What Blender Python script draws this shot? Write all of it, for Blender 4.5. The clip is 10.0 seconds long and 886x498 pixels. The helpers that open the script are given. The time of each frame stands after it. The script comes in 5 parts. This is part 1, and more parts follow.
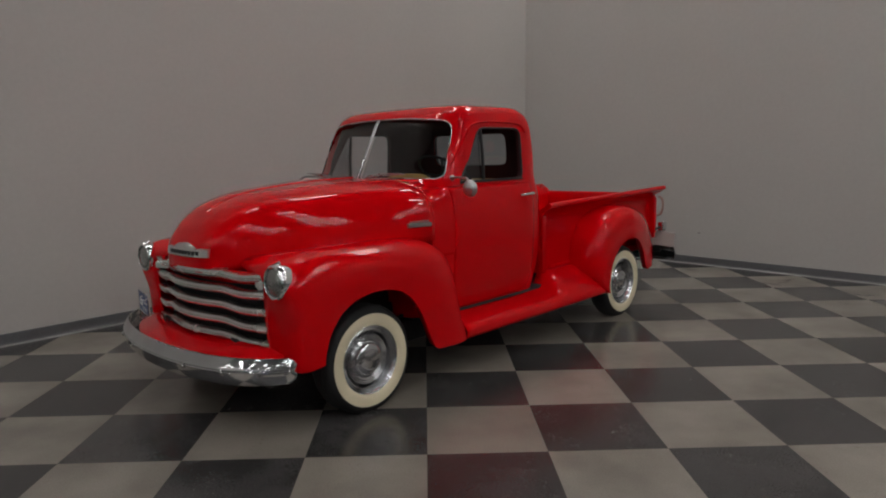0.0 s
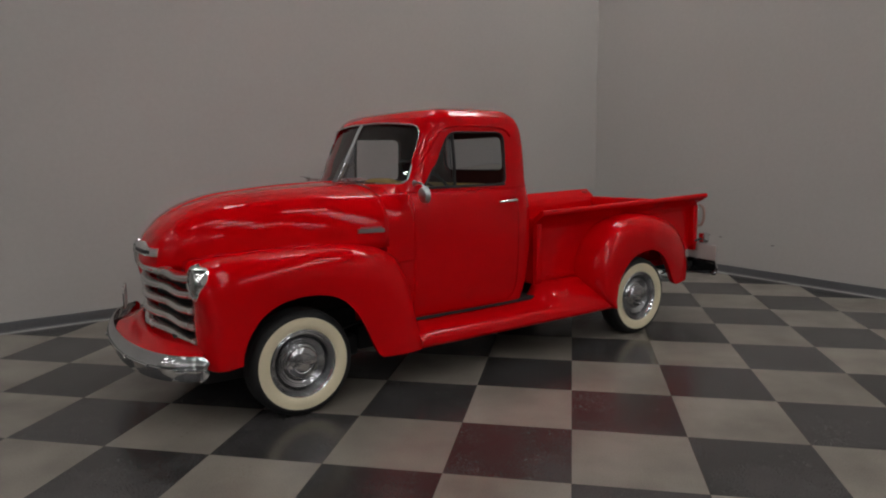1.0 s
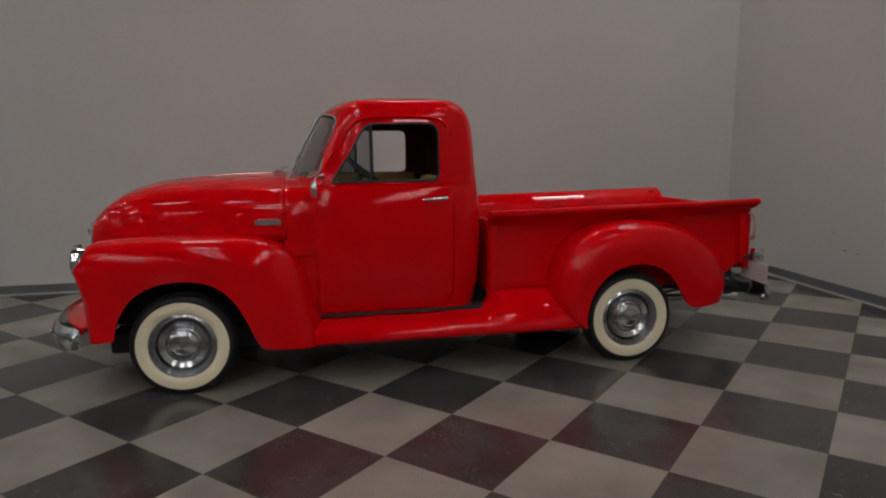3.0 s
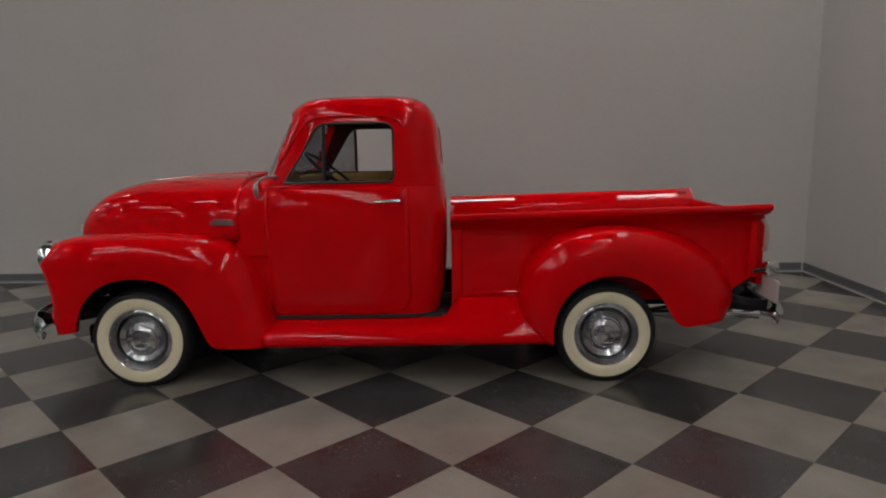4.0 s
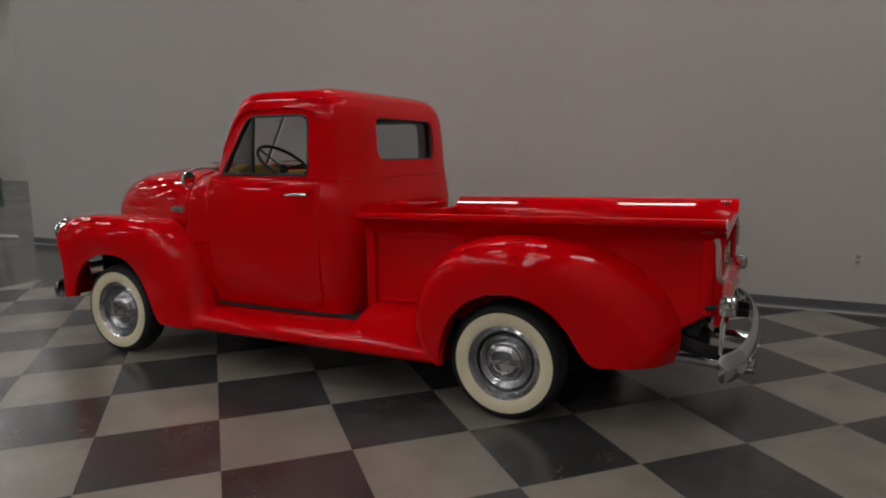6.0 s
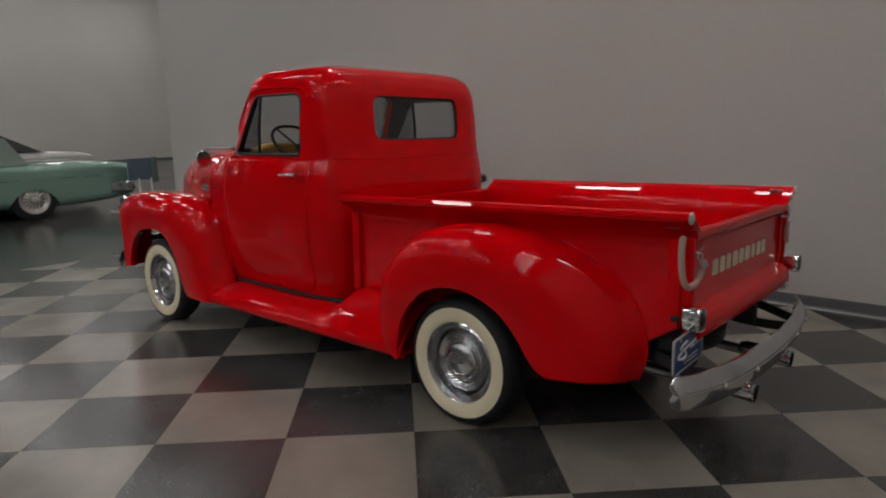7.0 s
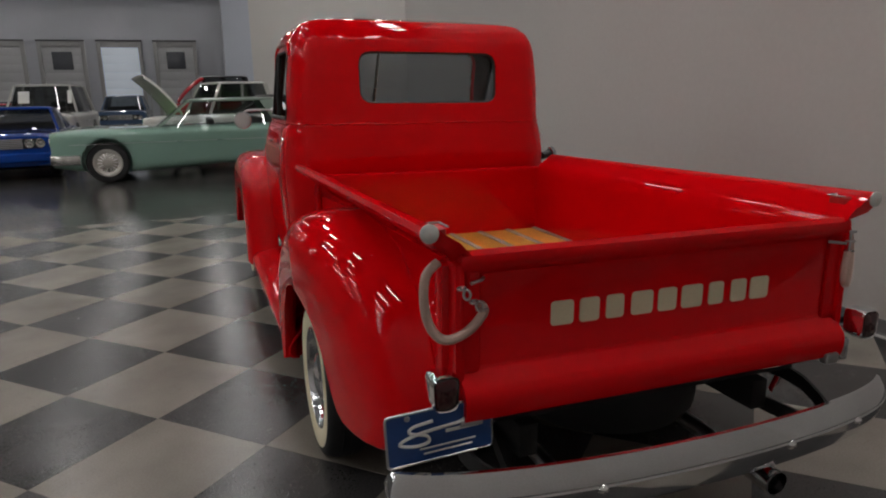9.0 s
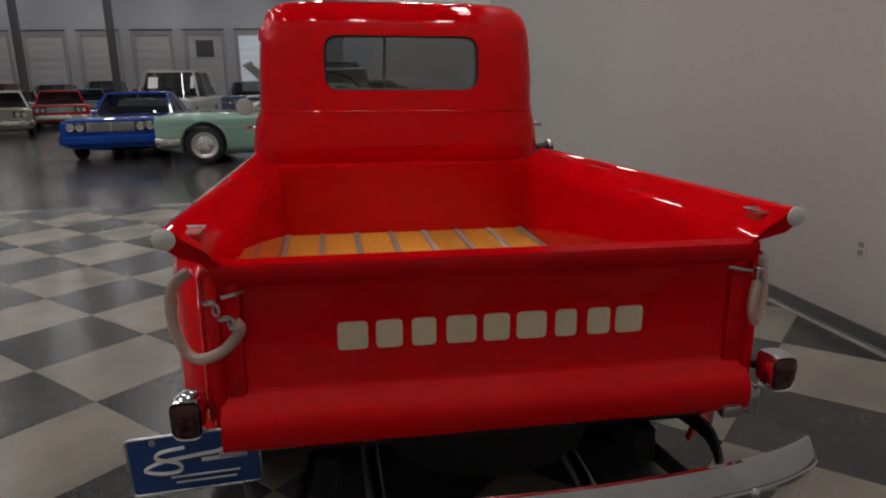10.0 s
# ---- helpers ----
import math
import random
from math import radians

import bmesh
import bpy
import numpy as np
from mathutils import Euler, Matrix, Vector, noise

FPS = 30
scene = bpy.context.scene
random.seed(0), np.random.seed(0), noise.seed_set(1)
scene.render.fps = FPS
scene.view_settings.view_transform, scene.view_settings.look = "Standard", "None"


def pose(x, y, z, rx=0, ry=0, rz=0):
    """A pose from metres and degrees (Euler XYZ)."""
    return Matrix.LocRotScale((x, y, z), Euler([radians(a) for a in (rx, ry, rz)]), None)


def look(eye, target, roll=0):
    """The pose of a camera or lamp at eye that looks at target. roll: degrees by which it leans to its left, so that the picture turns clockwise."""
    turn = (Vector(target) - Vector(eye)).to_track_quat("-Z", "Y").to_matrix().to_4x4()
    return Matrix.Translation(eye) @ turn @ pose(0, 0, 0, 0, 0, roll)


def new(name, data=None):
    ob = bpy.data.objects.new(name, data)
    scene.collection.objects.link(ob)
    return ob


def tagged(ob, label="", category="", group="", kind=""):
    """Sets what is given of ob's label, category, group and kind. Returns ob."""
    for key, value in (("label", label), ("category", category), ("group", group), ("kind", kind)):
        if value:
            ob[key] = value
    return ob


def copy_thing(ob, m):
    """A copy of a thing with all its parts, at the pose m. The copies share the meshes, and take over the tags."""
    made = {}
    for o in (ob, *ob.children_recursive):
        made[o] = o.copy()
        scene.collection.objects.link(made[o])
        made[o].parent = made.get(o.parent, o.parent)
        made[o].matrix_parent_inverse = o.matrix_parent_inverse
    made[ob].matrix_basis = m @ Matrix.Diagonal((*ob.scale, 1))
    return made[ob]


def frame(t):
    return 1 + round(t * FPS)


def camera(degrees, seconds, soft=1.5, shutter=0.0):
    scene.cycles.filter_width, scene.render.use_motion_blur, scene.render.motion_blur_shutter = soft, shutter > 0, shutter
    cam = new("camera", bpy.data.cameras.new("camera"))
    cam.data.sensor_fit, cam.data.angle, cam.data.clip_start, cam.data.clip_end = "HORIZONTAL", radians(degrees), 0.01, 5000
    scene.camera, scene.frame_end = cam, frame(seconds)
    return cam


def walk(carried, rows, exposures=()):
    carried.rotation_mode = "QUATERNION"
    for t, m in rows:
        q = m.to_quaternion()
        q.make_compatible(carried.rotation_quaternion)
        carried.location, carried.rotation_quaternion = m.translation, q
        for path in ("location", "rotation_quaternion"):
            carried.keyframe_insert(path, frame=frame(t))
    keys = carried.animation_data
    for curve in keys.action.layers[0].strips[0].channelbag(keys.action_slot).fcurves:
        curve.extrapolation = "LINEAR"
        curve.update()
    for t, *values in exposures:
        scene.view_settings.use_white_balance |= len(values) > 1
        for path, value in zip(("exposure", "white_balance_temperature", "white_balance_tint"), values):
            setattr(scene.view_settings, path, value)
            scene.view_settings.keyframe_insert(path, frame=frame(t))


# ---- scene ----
cam = camera(66.9, 10.0, soft=2.0)
PATH = [
    (0, (-2.427, -3.731, 1.528), (-0.989, -2.375, 1.223), -0.8),
    (0.5, (-1.955, -4.1, 1.521), (-0.696, -2.574, 1.229), -0.8),
    (1, (-1.451, -4.429, 1.548), (-0.335, -2.796, 1.247), -0.7),
    (1.5, (-0.928, -4.718, 1.567), (-0.028, -2.958, 1.267), -0.8),
    (2, (-0.387, -4.902, 1.582), (0.368, -3.076, 1.275), -0.7),
    (2.2, (-0.205, -4.916, 1.57), (0.517, -3.077, 1.26), -0.5),
    (3.3, (1.169, -5.063, 1.565), (1.423, -3.108, 1.228), -0.7),
    (3.5, (1.402, -5.048, 1.583), (1.587, -3.085, 1.245), -0.9),
    (4, (1.977, -4.932, 1.586), (1.95, -2.962, 1.24), -1.0),
    (4.5, (2.593, -4.838, 1.584), (2.372, -2.88, 1.239), -1.1),
    (5, (3.151, -4.641, 1.544), (2.726, -2.717, 1.203), -1.1),
    (5.5, (3.685, -4.412, 1.533), (3.064, -2.542, 1.187), -1.0),
    (5.7, (3.864, -4.283, 1.493), (3.149, -2.444, 1.162), -0.9),
    (6.8, (4.822, -3.411, 1.476), (3.6, -1.87, 1.113), -1.1),
    (7, (4.924, -3.235, 1.458), (3.632, -1.755, 1.087), -1.2),
    (7.5, (5.16, -2.736, 1.448), (3.724, -1.403, 1.044), -1.1),
    (8, (5.327, -2.218, 1.435), (3.732, -1.09, 1.007), -1.3),
    (8.5, (5.408, -1.716, 1.417), (3.696, -0.782, 0.973), -1.2),
    (9, (5.457, -1.239, 1.408), (3.629, -0.568, 0.953), -1.2),
    (9.5, (5.432, -0.797, 1.406), (3.555, -0.3, 0.928), -1.2),
    (10, (5.433, -0.376, 1.394), (3.518, -0.063, 0.908), -1.1),
]
walk(cam, [(t, look(eye, target, roll)) for t, eye, target, roll in PATH], [(0, 0.0), (7, 0.0), (9, 0.10), (10, 0.17)])

# ---- light ----
world = bpy.data.worlds.new("hall_air")
scene.world = world
world.use_nodes = True
world.node_tree.nodes["Background"].inputs[0].default_value = (0.5, 0.52, 0.55, 1)
world.node_tree.nodes["Background"].inputs[1].default_value = 0.05
LAMP_STRENGTH = 34.5
LAMP_HEIGHT = 7.5
CEILING = 8.8
WALL_N, WALL_E = 2.34, 5.84


# ---- building helpers ----
def mesh_of(bm, name, smooth=35.0):
    me = bpy.data.meshes.new(name)
    bmesh.ops.recalc_face_normals(bm, faces=bm.faces[:])
    bm.to_mesh(me)
    bm.free()
    if smooth:
        me.polygons.foreach_set("use_smooth", [True] * len(me.polygons))
        me.set_sharp_from_angle(angle=radians(smooth))
    return me


def part(name, bm, material, parent, label="", smooth=35.0, thick=0.0):
    ob = new(name, mesh_of(bm, name, smooth))
    for m in material if isinstance(material, (list, tuple)) else [material]:
        ob.data.materials.append(m)
    ob.parent = parent
    if thick:
        mod = ob.modifiers.new("thickness", "SOLIDIFY")
        mod.thickness, mod.offset = thick, -1
    if label:
        tagged(ob, label)
    return ob


def thing(name, label, category, m=None, group="", kind=""):
    ob = new(name)
    ob.empty_display_size = 0.2
    if m is not None:
        ob.matrix_basis = m
    return tagged(ob, label, category, group, kind)


def spline(points, n):
    """n points along a smooth curve through the given ones, evenly in the given parameter."""
    p = np.array(points, float)
    k = len(p)
    ts = np.linspace(0, k - 1, n)
    out = []
    for t in ts:
        i = min(int(t), k - 2)
        f = t - i
        a, b, c, d = p[max(i - 1, 0)], p[i], p[i + 1], p[min(i + 2, k - 1)]
        out.append(0.5 * (2 * b + (c - a) * f + (2 * a - 5 * b + 4 * c - d) * f * f + (3 * b - a - 3 * c + d) * f ** 3))
    return np.array(out)


def table(xs, ys):
    """A smooth function through the pairs."""
    xs, ys = np.array(xs, float), np.array(ys, float)
    m = np.gradient(ys, xs)

    def f(x):
        x = min(max(x, xs[0]), xs[-1])
        i = min(max(int(np.searchsorted(xs, x)) - 1, 0), len(xs) - 2)
        h = xs[i + 1] - xs[i]
        t = (x - xs[i]) / h
        return float((1 + 2 * t) * (1 - t) ** 2 * ys[i] + t * (1 - t) ** 2 * h * m[i] + t * t * (3 - 2 * t) * ys[i + 1] + t * t * (t - 1) * h * m[i + 1])
    return f


def grid(bm, rows, close_u=False, close_v=False, index=0):
    """Faces between rows of points; close_u joins each row's ends, close_v the last row to the first."""
    vs = [[bm.verts.new(p) for p in row] for row in rows]
    nv, nu = len(vs), len(vs[0])
    for j in range(nv if close_v else nv - 1):
        for i in range(nu if close_u else nu - 1):
            a, b = vs[j][i], vs[j][(i + 1) % nu]
            c, d = vs[(j + 1) % nv][(i + 1) % nu], vs[(j + 1) % nv][i]
            f = bm.faces.new((a, b, c, d))
            f.material_index = index
    return vs


def fill(bm, ring, index=0):
    f = bm.faces.new(ring)
    f.material_index = index
    return f


def box(bm, x0, x1, y0, y1, z0, z1, bevel=0.0, segments=2, m=None):
    made = bmesh.ops.create_cube(bm, size=1)["verts"]
    bmesh.ops.transform(bm, matrix=Matrix.Translation(((x0 + x1) / 2, (y0 + y1) / 2, (z0 + z1) / 2)) @ Matrix.Diagonal((x1 - x0, y1 - y0, z1 - z0, 1)), verts=made)
    if bevel:
        edges = list({e for v in made for e in v.link_edges})
        made = bmesh.ops.bevel(bm, geom=edges, offset=bevel, segments=segments, affect="EDGES", profile=0.5)["verts"]
    if m is not None:
        bmesh.ops.transform(bm, matrix=m, verts=[v for v in made if v.is_valid])
    return made


def tube(bm, points, r, seg=10, closed=False, caps=True, n=0):
    pts = spline(points, n) if n else np.array(points, float)
    k = len(pts)
    rows, side = [], None
    for i in range(k):
        a = pts[(i - 1) % k] if closed or i else pts[0]
        b = pts[(i + 1) % k] if closed or i < k - 1 else pts[-1]
        d = Vector(b - a).normalized()
        if side is None:
            side = d.cross(Vector((0, 0, 1)) if abs(d.z) < 0.9 else Vector((1, 0, 0))).normalized()
        side = (side - d * side.dot(d)).normalized()
        up = side.cross(d)
        rr = r(i / max(k - 1, 1)) if callable(r) else r
        rows.append([Vector(pts[i]) + (side * math.cos(t) + up * math.sin(t)) * rr for t in np.linspace(0, 2 * math.pi, seg, endpoint=False)])
    vs = grid(bm, rows, close_u=True, close_v=closed)
    if caps and not closed:
        fill(bm, vs[0])
        fill(bm, vs[-1])
    return vs


def lathe(bm, profile, seg=48, m=None):
    """Turns (radius, height) pairs round local z; m lays it into place."""
    m = m or Matrix()
    rows = [[m @ Vector((max(r, 1e-4) * math.cos(t), max(r, 1e-4) * math.sin(t), h)) for t in np.linspace(0, 2 * math.pi, seg, endpoint=False)] for r, h in profile]
    return grid(bm, rows, close_u=True)


def sweep(bm, outline, axis, a, b, caps=True, steps=1, shift=None):
    """Draws a closed outline of (u, v) pairs out along an axis: x takes (y, z), y takes (x, z), z takes (x, y)."""
    rows = []
    for t in np.linspace(a, b, steps + 1):
        row = []
        for u, v in outline:
            p = Vector({"x": (t, u, v), "y": (u, t, v), "z": (u, v, t)}[axis])
            row.append(p + (Vector(shift(t)) if shift else Vector()))
        rows.append(row)
    vs = grid(bm, rows, close_u=True)
    if caps:
        fill(bm, vs[0])
        fill(bm, vs[-1])
    return vs


def round_outline(corners, r, n=5):
    """A polygon with its corners rounded."""
    out, k = [], len(corners)
    for i in range(k):
        p, a, b = Vector(corners[i]), Vector(corners[i - 1]), Vector(corners[(i + 1) % k])
        rr = r[i] if isinstance(r, (list, tuple)) else r
        u, v = (a - p), (b - p)
        rr = min(rr, u.length * 0.49, v.length * 0.49)
        u, v = u.normalized() * rr, v.normalized() * rr
        for t in np.linspace(0, 1, n):
            q = p + u * (1 - t) ** 2 + v * t * t
            out.append((q.x, q.y))
    return out


def cut(ob, cutters):
    """Takes the cutters' solids out of a mesh object and drops them."""
    made = []
    for bm in cutters:
        c = new("cutter", mesh_of(bm, "cutter", 0))
        if ob.parent:
            c.matrix_basis = ob.parent.matrix_basis
        for _ in ob.data.materials:
            c.data.materials.append(ob.data.materials[0])
        mod = ob.modifiers.new("opening", "BOOLEAN")
        mod.object, mod.operation, mod.solver = c, "DIFFERENCE", "EXACT"
        made.append(c)
    dg = bpy.context.evaluated_depsgraph_get()
    dg.update()
    me = bpy.data.meshes.new_from_object(ob.evaluated_get(dg), depsgraph=dg)
    ob.modifiers.clear()
    ob.data = me
    for c in made:
        bpy.data.objects.remove(c)
    me.polygons.foreach_set("use_smooth", [True] * len(me.polygons))
    me.set_sharp_from_angle(angle=radians(40))
    return ob


def flipped(ob, name=None, parent=None):
    """The mirror image of a part on the other side of the y = 0 plane."""
    bm = bmesh.new()
    bm.from_mesh(ob.data)
    bmesh.ops.transform(bm, matrix=Matrix.Diagonal((1, -1, 1, 1)), verts=bm.verts[:])
    bmesh.ops.reverse_faces(bm, faces=bm.faces[:])
    me = bpy.data.meshes.new(ob.data.name)
    bm.to_mesh(me)
    bm.free()
    other = new(name or ob.name.split(".")[0], me)
    for m in ob.data.materials:
        if m and m.name not in [k.name for k in me.materials if k]:
            me.materials.append(m)
    other.parent = parent or ob.parent
    for mod in ob.modifiers:
        if mod.type == "SOLIDIFY":
            k = other.modifiers.new("thickness", "SOLIDIFY")
            k.thickness, k.offset = mod.thickness, mod.offset
    if ob.get("label"):
        tagged(other, ob["label"])
    return other


# ---- materials ----
def material(name, colour, rough=0.5, metal=0.0, coat=0.0, vary=0.0, grain=0.0, scale=8.0, bump=0.0, rough_vary=0.0, per_object=0.0, spec=0.5, apart=False):
    mat = bpy.data.materials.new(name)
    mat.use_nodes = True
    n, l = mat.node_tree.nodes, mat.node_tree.links
    b = n["Principled BSDF"]
    b.inputs["Base Color"].default_value = (*colour, 1)
    b.inputs["Roughness"].default_value = rough
    b.inputs["Metallic"].default_value = metal
    b.inputs["Specular IOR Level"].default_value = spec
    if coat:
        b.inputs["Coat Weight"].default_value = coat
        b.inputs["Coat Roughness"].default_value = 0.015
        b.inputs["Coat IOR"].default_value = 1.30
    if vary or grain or bump or rough_vary or per_object:
        co = n.new("ShaderNodeTexCoord")
        big = n.new("ShaderNodeTexNoise")
        big.inputs["Scale"].default_value, big.inputs["Detail"].default_value = scale * 0.12, 5
        fine = n.new("ShaderNodeTexNoise")
        fine.inputs["Scale"].default_value, fine.inputs["Detail"].default_value = scale * 8, 6
        where = co.outputs["Object"]
        if apart:
            place, add = n.new("ShaderNodeObjectInfo"), n.new("ShaderNodeVectorMath")
            add.operation = "MULTIPLY_ADD"
            add.inputs[1].default_value = (3.7, 5.3, 4.1)
            l.new(place.outputs["Location"], add.inputs[0])
            l.new(co.outputs["Object"], add.inputs[2])
            where = add.outputs[0]
        l.new(where, big.inputs["Vector"])
        l.new(where, fine.inputs["Vector"])
        level = None
        for tex, amount in ((big, vary), (fine, grain)):
            if amount:
                r = n.new("ShaderNodeMapRange")
                r.inputs["From Min"].default_value, r.inputs["From Max"].default_value = 0.3, 0.7
                r.inputs["To Min"].default_value, r.inputs["To Max"].default_value = 1 - amount, 1 + amount
                l.new(tex.outputs["Fac"], r.inputs["Value"])
                if level:
                    k = n.new("ShaderNodeMath")
                    k.operation = "MULTIPLY"
                    l.new(level, k.inputs[0])
                    l.new(r.outputs[0], k.inputs[1])
                    level = k.outputs[0]
                else:
                    level = r.outputs[0]
        if per_object:
            oi = n.new("ShaderNodeObjectInfo")
            r = n.new("ShaderNodeMapRange")
            r.inputs["To Min"].default_value, r.inputs["To Max"].default_value = 1 - per_object, 1 + per_object
            l.new(oi.outputs["Random"], r.inputs["Value"])
            if level:
                k = n.new("ShaderNodeMath")
                k.operation = "MULTIPLY"
                l.new(level, k.inputs[0])
                l.new(r.outputs[0], k.inputs[1])
                level = k.outputs[0]
            else:
                level = r.outputs[0]
        if level:
            mix = n.new("ShaderNodeVectorMath")
            mix.operation = "SCALE"
            mix.inputs[0].default_value = colour
            l.new(level, mix.inputs["Scale"])
            l.new(mix.outputs[0], b.inputs["Base Color"])
        if rough_vary:
            r = n.new("ShaderNodeMapRange")
            r.inputs["From Min"].default_value, r.inputs["From Max"].default_value = 0.3, 0.7
            r.inputs["To Min"].default_value, r.inputs["To Max"].default_value = rough - rough_vary, rough + rough_vary
            l.new(big.outputs["Fac"], r.inputs["Value"])
            l.new(r.outputs[0], b.inputs["Roughness"])
        if bump:
            k = n.new("ShaderNodeBump")
            k.inputs["Strength"].default_value, k.inputs["Distance"].default_value = bump, 0.004
            l.new(fine.outputs["Fac"], k.inputs["Height"])
            l.new(k.outputs[0], b.inputs["Normal"])
    return mat


def glow(name, colour, strength):
    mat = bpy.data.materials.new(name)
    mat.use_nodes = True
    b = mat.node_tree.nodes["Principled BSDF"]
    b.inputs["Base Color"].default_value = (*colour, 1)
    b.inputs["Emission Color"].default_value = (*colour, 1)
    b.inputs["Emission Strength"].default_value = strength
    return mat


def glass_material(name, tint, rough=0.0, clear=0.85):
    """Thin flat glass: mostly clear, with a mirror-like face."""
    mat = bpy.data.materials.new(name)
    mat.use_nodes = True
    n, l = mat.node_tree.nodes, mat.node_tree.links
    n.remove(n["Principled BSDF"])
    t, g, mx, lw = n.new("ShaderNodeBsdfTransparent"), n.new("ShaderNodeBsdfGlossy"), n.new("ShaderNodeMixShader"), n.new("ShaderNodeLayerWeight")
    t.inputs[0].default_value = (*[c * clear for c in tint], 1)
    g.inputs["Roughness"].default_value = rough
    power, gain = n.new("ShaderNodeMath"), n.new("ShaderNodeMath")
    power.operation, gain.operation = "POWER", "MULTIPLY_ADD"
    power.inputs[1].default_value = 5.0
    gain.inputs[1].default_value, gain.inputs[2].default_value = 0.9, 0.08
    l.new(lw.outputs["Facing"], power.inputs[0])
    l.new(power.outputs[0], gain.inputs[0])
    l.new(gain.outputs[0], mx.inputs[0])
    l.new(t.outputs[0], mx.inputs[1])
    l.new(g.outputs[0], mx.inputs[2])
    l.new(mx.outputs[0], n["Material Output"].inputs["Surface"])
    return mat


RED = material("red_paint", (0.60, 0.0006, 0.0035), 0.6, coat=1.0, vary=0.03, grain=0.02, scale=6, spec=0.0)
RED_SHADED = material("red_paint_inside", (0.40, 0.002, 0.004), 0.45, coat=0.4, vary=0.05, scale=6)
CHROME = material("chrome", (0.76, 0.76, 0.77), 0.09, 1.0, vary=0.04, rough_vary=0.03, scale=20)
BRUSHED = material("worn_bright_metal", (0.70, 0.69, 0.68), 0.24, 1.0, vary=0.08, grain=0.05, rough_vary=0.06, scale=20)
BUMPER = material("worn_chrome", (0.60, 0.605, 0.62), 0.09, 1.0, vary=0.10, grain=0.06, rough_vary=0.05, scale=30)
RIM = material("dull_chrome", (0.52, 0.525, 0.54), 0.15, 1.0, vary=0.08, grain=0.06, rough_vary=0.05, scale=25)
STEEL = material("dull_steel", (0.45, 0.45, 0.46), 0.3, 1.0, vary=0.08, rough_vary=0.08, scale=20)
RUBBER = material("tyre_rubber", (0.007, 0.007, 0.008), 0.7, vary=0.2, grain=0.15, scale=20, bump=0.25)
WHITEWALL = material("cream_whitewall", (0.78, 0.70, 0.50), 0.5, vary=0.04, grain=0.03, scale=20)
BLACK = material("black_underbody", (0.008, 0.008, 0.009), 0.7, vary=0.3, grain=0.2, scale=10, bump=0.2)
GASKET = material("black_rubber_seal", (0.01, 0.01, 0.011), 0.45, vary=0.1, scale=10)
HEADLINER = material("dark_maroon_headliner", (0.06, 0.009, 0.011), 0.85, vary=0.1, grain=0.1, scale=20, bump=0.2)
TAN = material("yellow_tan_upholstery", (0.50, 0.31, 0.08), 0.6, vary=0.08, grain=0.06, scale=20, bump=0.2)
GLASS = glass_material("tinted_glass", (0.95, 0.97, 1.0), clear=0.62)
TINT = glass_material("smoked_glass", (0.60, 0.63, 0.66), clear=0.76)
CREAM = material("cream_paint", (0.62, 0.54, 0.38), 0.35, vary=0.05, grain=0.04, scale=15)
PALE = material("pale_grey_plastic", (0.55, 0.55, 0.52), 0.4, vary=0.05, scale=15)
TAIL = material("dark_red_lens", (0.035, 0.002, 0.004), 0.08, coat=1.0, vary=0.1, scale=30)
PLATE = material("blue_plate", (0.012, 0.055, 0.21), 0.35, vary=0.08, grain=0.05, scale=15)
WHITE = material("white_paint", (0.75, 0.75, 0.73), 0.4, vary=0.04, grain=0.03, scale=10)
WOOD = material("varnished_yellow_plank", (0.80, 0.40, 0.05), 0.35, coat=0.3, vary=0.12, grain=0.15, scale=6, per_object=0.15)
STRIP = material("grey_painted_strip", (0.36, 0.34, 0.33), 0.4, vary=0.08, grain=0.05, scale=15)
HOSE = material("cloudy_plastic_hose", (0.47, 0.33, 0.28), 0.3, vary=0.2, grain=0.1, scale=30)
LENS = material("headlight_glass", (0.38, 0.39, 0.38), 0.22, 0.85, vary=0.1, grain=0.15, scale=30, bump=0.3)
WALL = material("grey_wall_paint", (0.48, 0.46, 0.44), 0.6, vary=0.05, grain=0.02, scale=3, bump=0.12)
WALL_B = material("light_wall_paint", (0.60, 0.58, 0.55), 0.6, vary=0.05, grain=0.02, scale=3, bump=0.12)
BASE = material("grey_baseboard", (0.115, 0.117, 0.122), 0.35, vary=0.1, grain=0.08, scale=8)
UNSEEN_DARK_WALL = material("dark_wall_paint", (0.22, 0.215, 0.21), 0.6, vary=0.05, grain=0.02, scale=3, bump=0.12)
DAYLIGHT_STRIP = material("pale_blue_white_paint", (0.50, 0.535, 0.60), 0.5, vary=0.06, grain=0.02, scale=3)
TRIM = material("grey_cove_strip", (0.24, 0.235, 0.23), 0.35, vary=0.1, scale=8)
FLOOR = material("dark_sealed_concrete", (0.047, 0.045, 0.043), 0.2, vary=0.25, grain=0.12, scale=5, rough_vary=0.04)
TILE_L = material("beige_vinyl_tile", (0.208, 0.188, 0.161), 0.235, spec=0.5, vary=0.22, grain=0.10, scale=16, rough_vary=0.02, per_object=0.09, apart=True)
TILE_D = material("charcoal_vinyl_tile", (0.044, 0.042, 0.042), 0.235, spec=0.5, vary=0.35, grain=0.30, scale=16, rough_vary=0.03, per_object=0.18, apart=True)


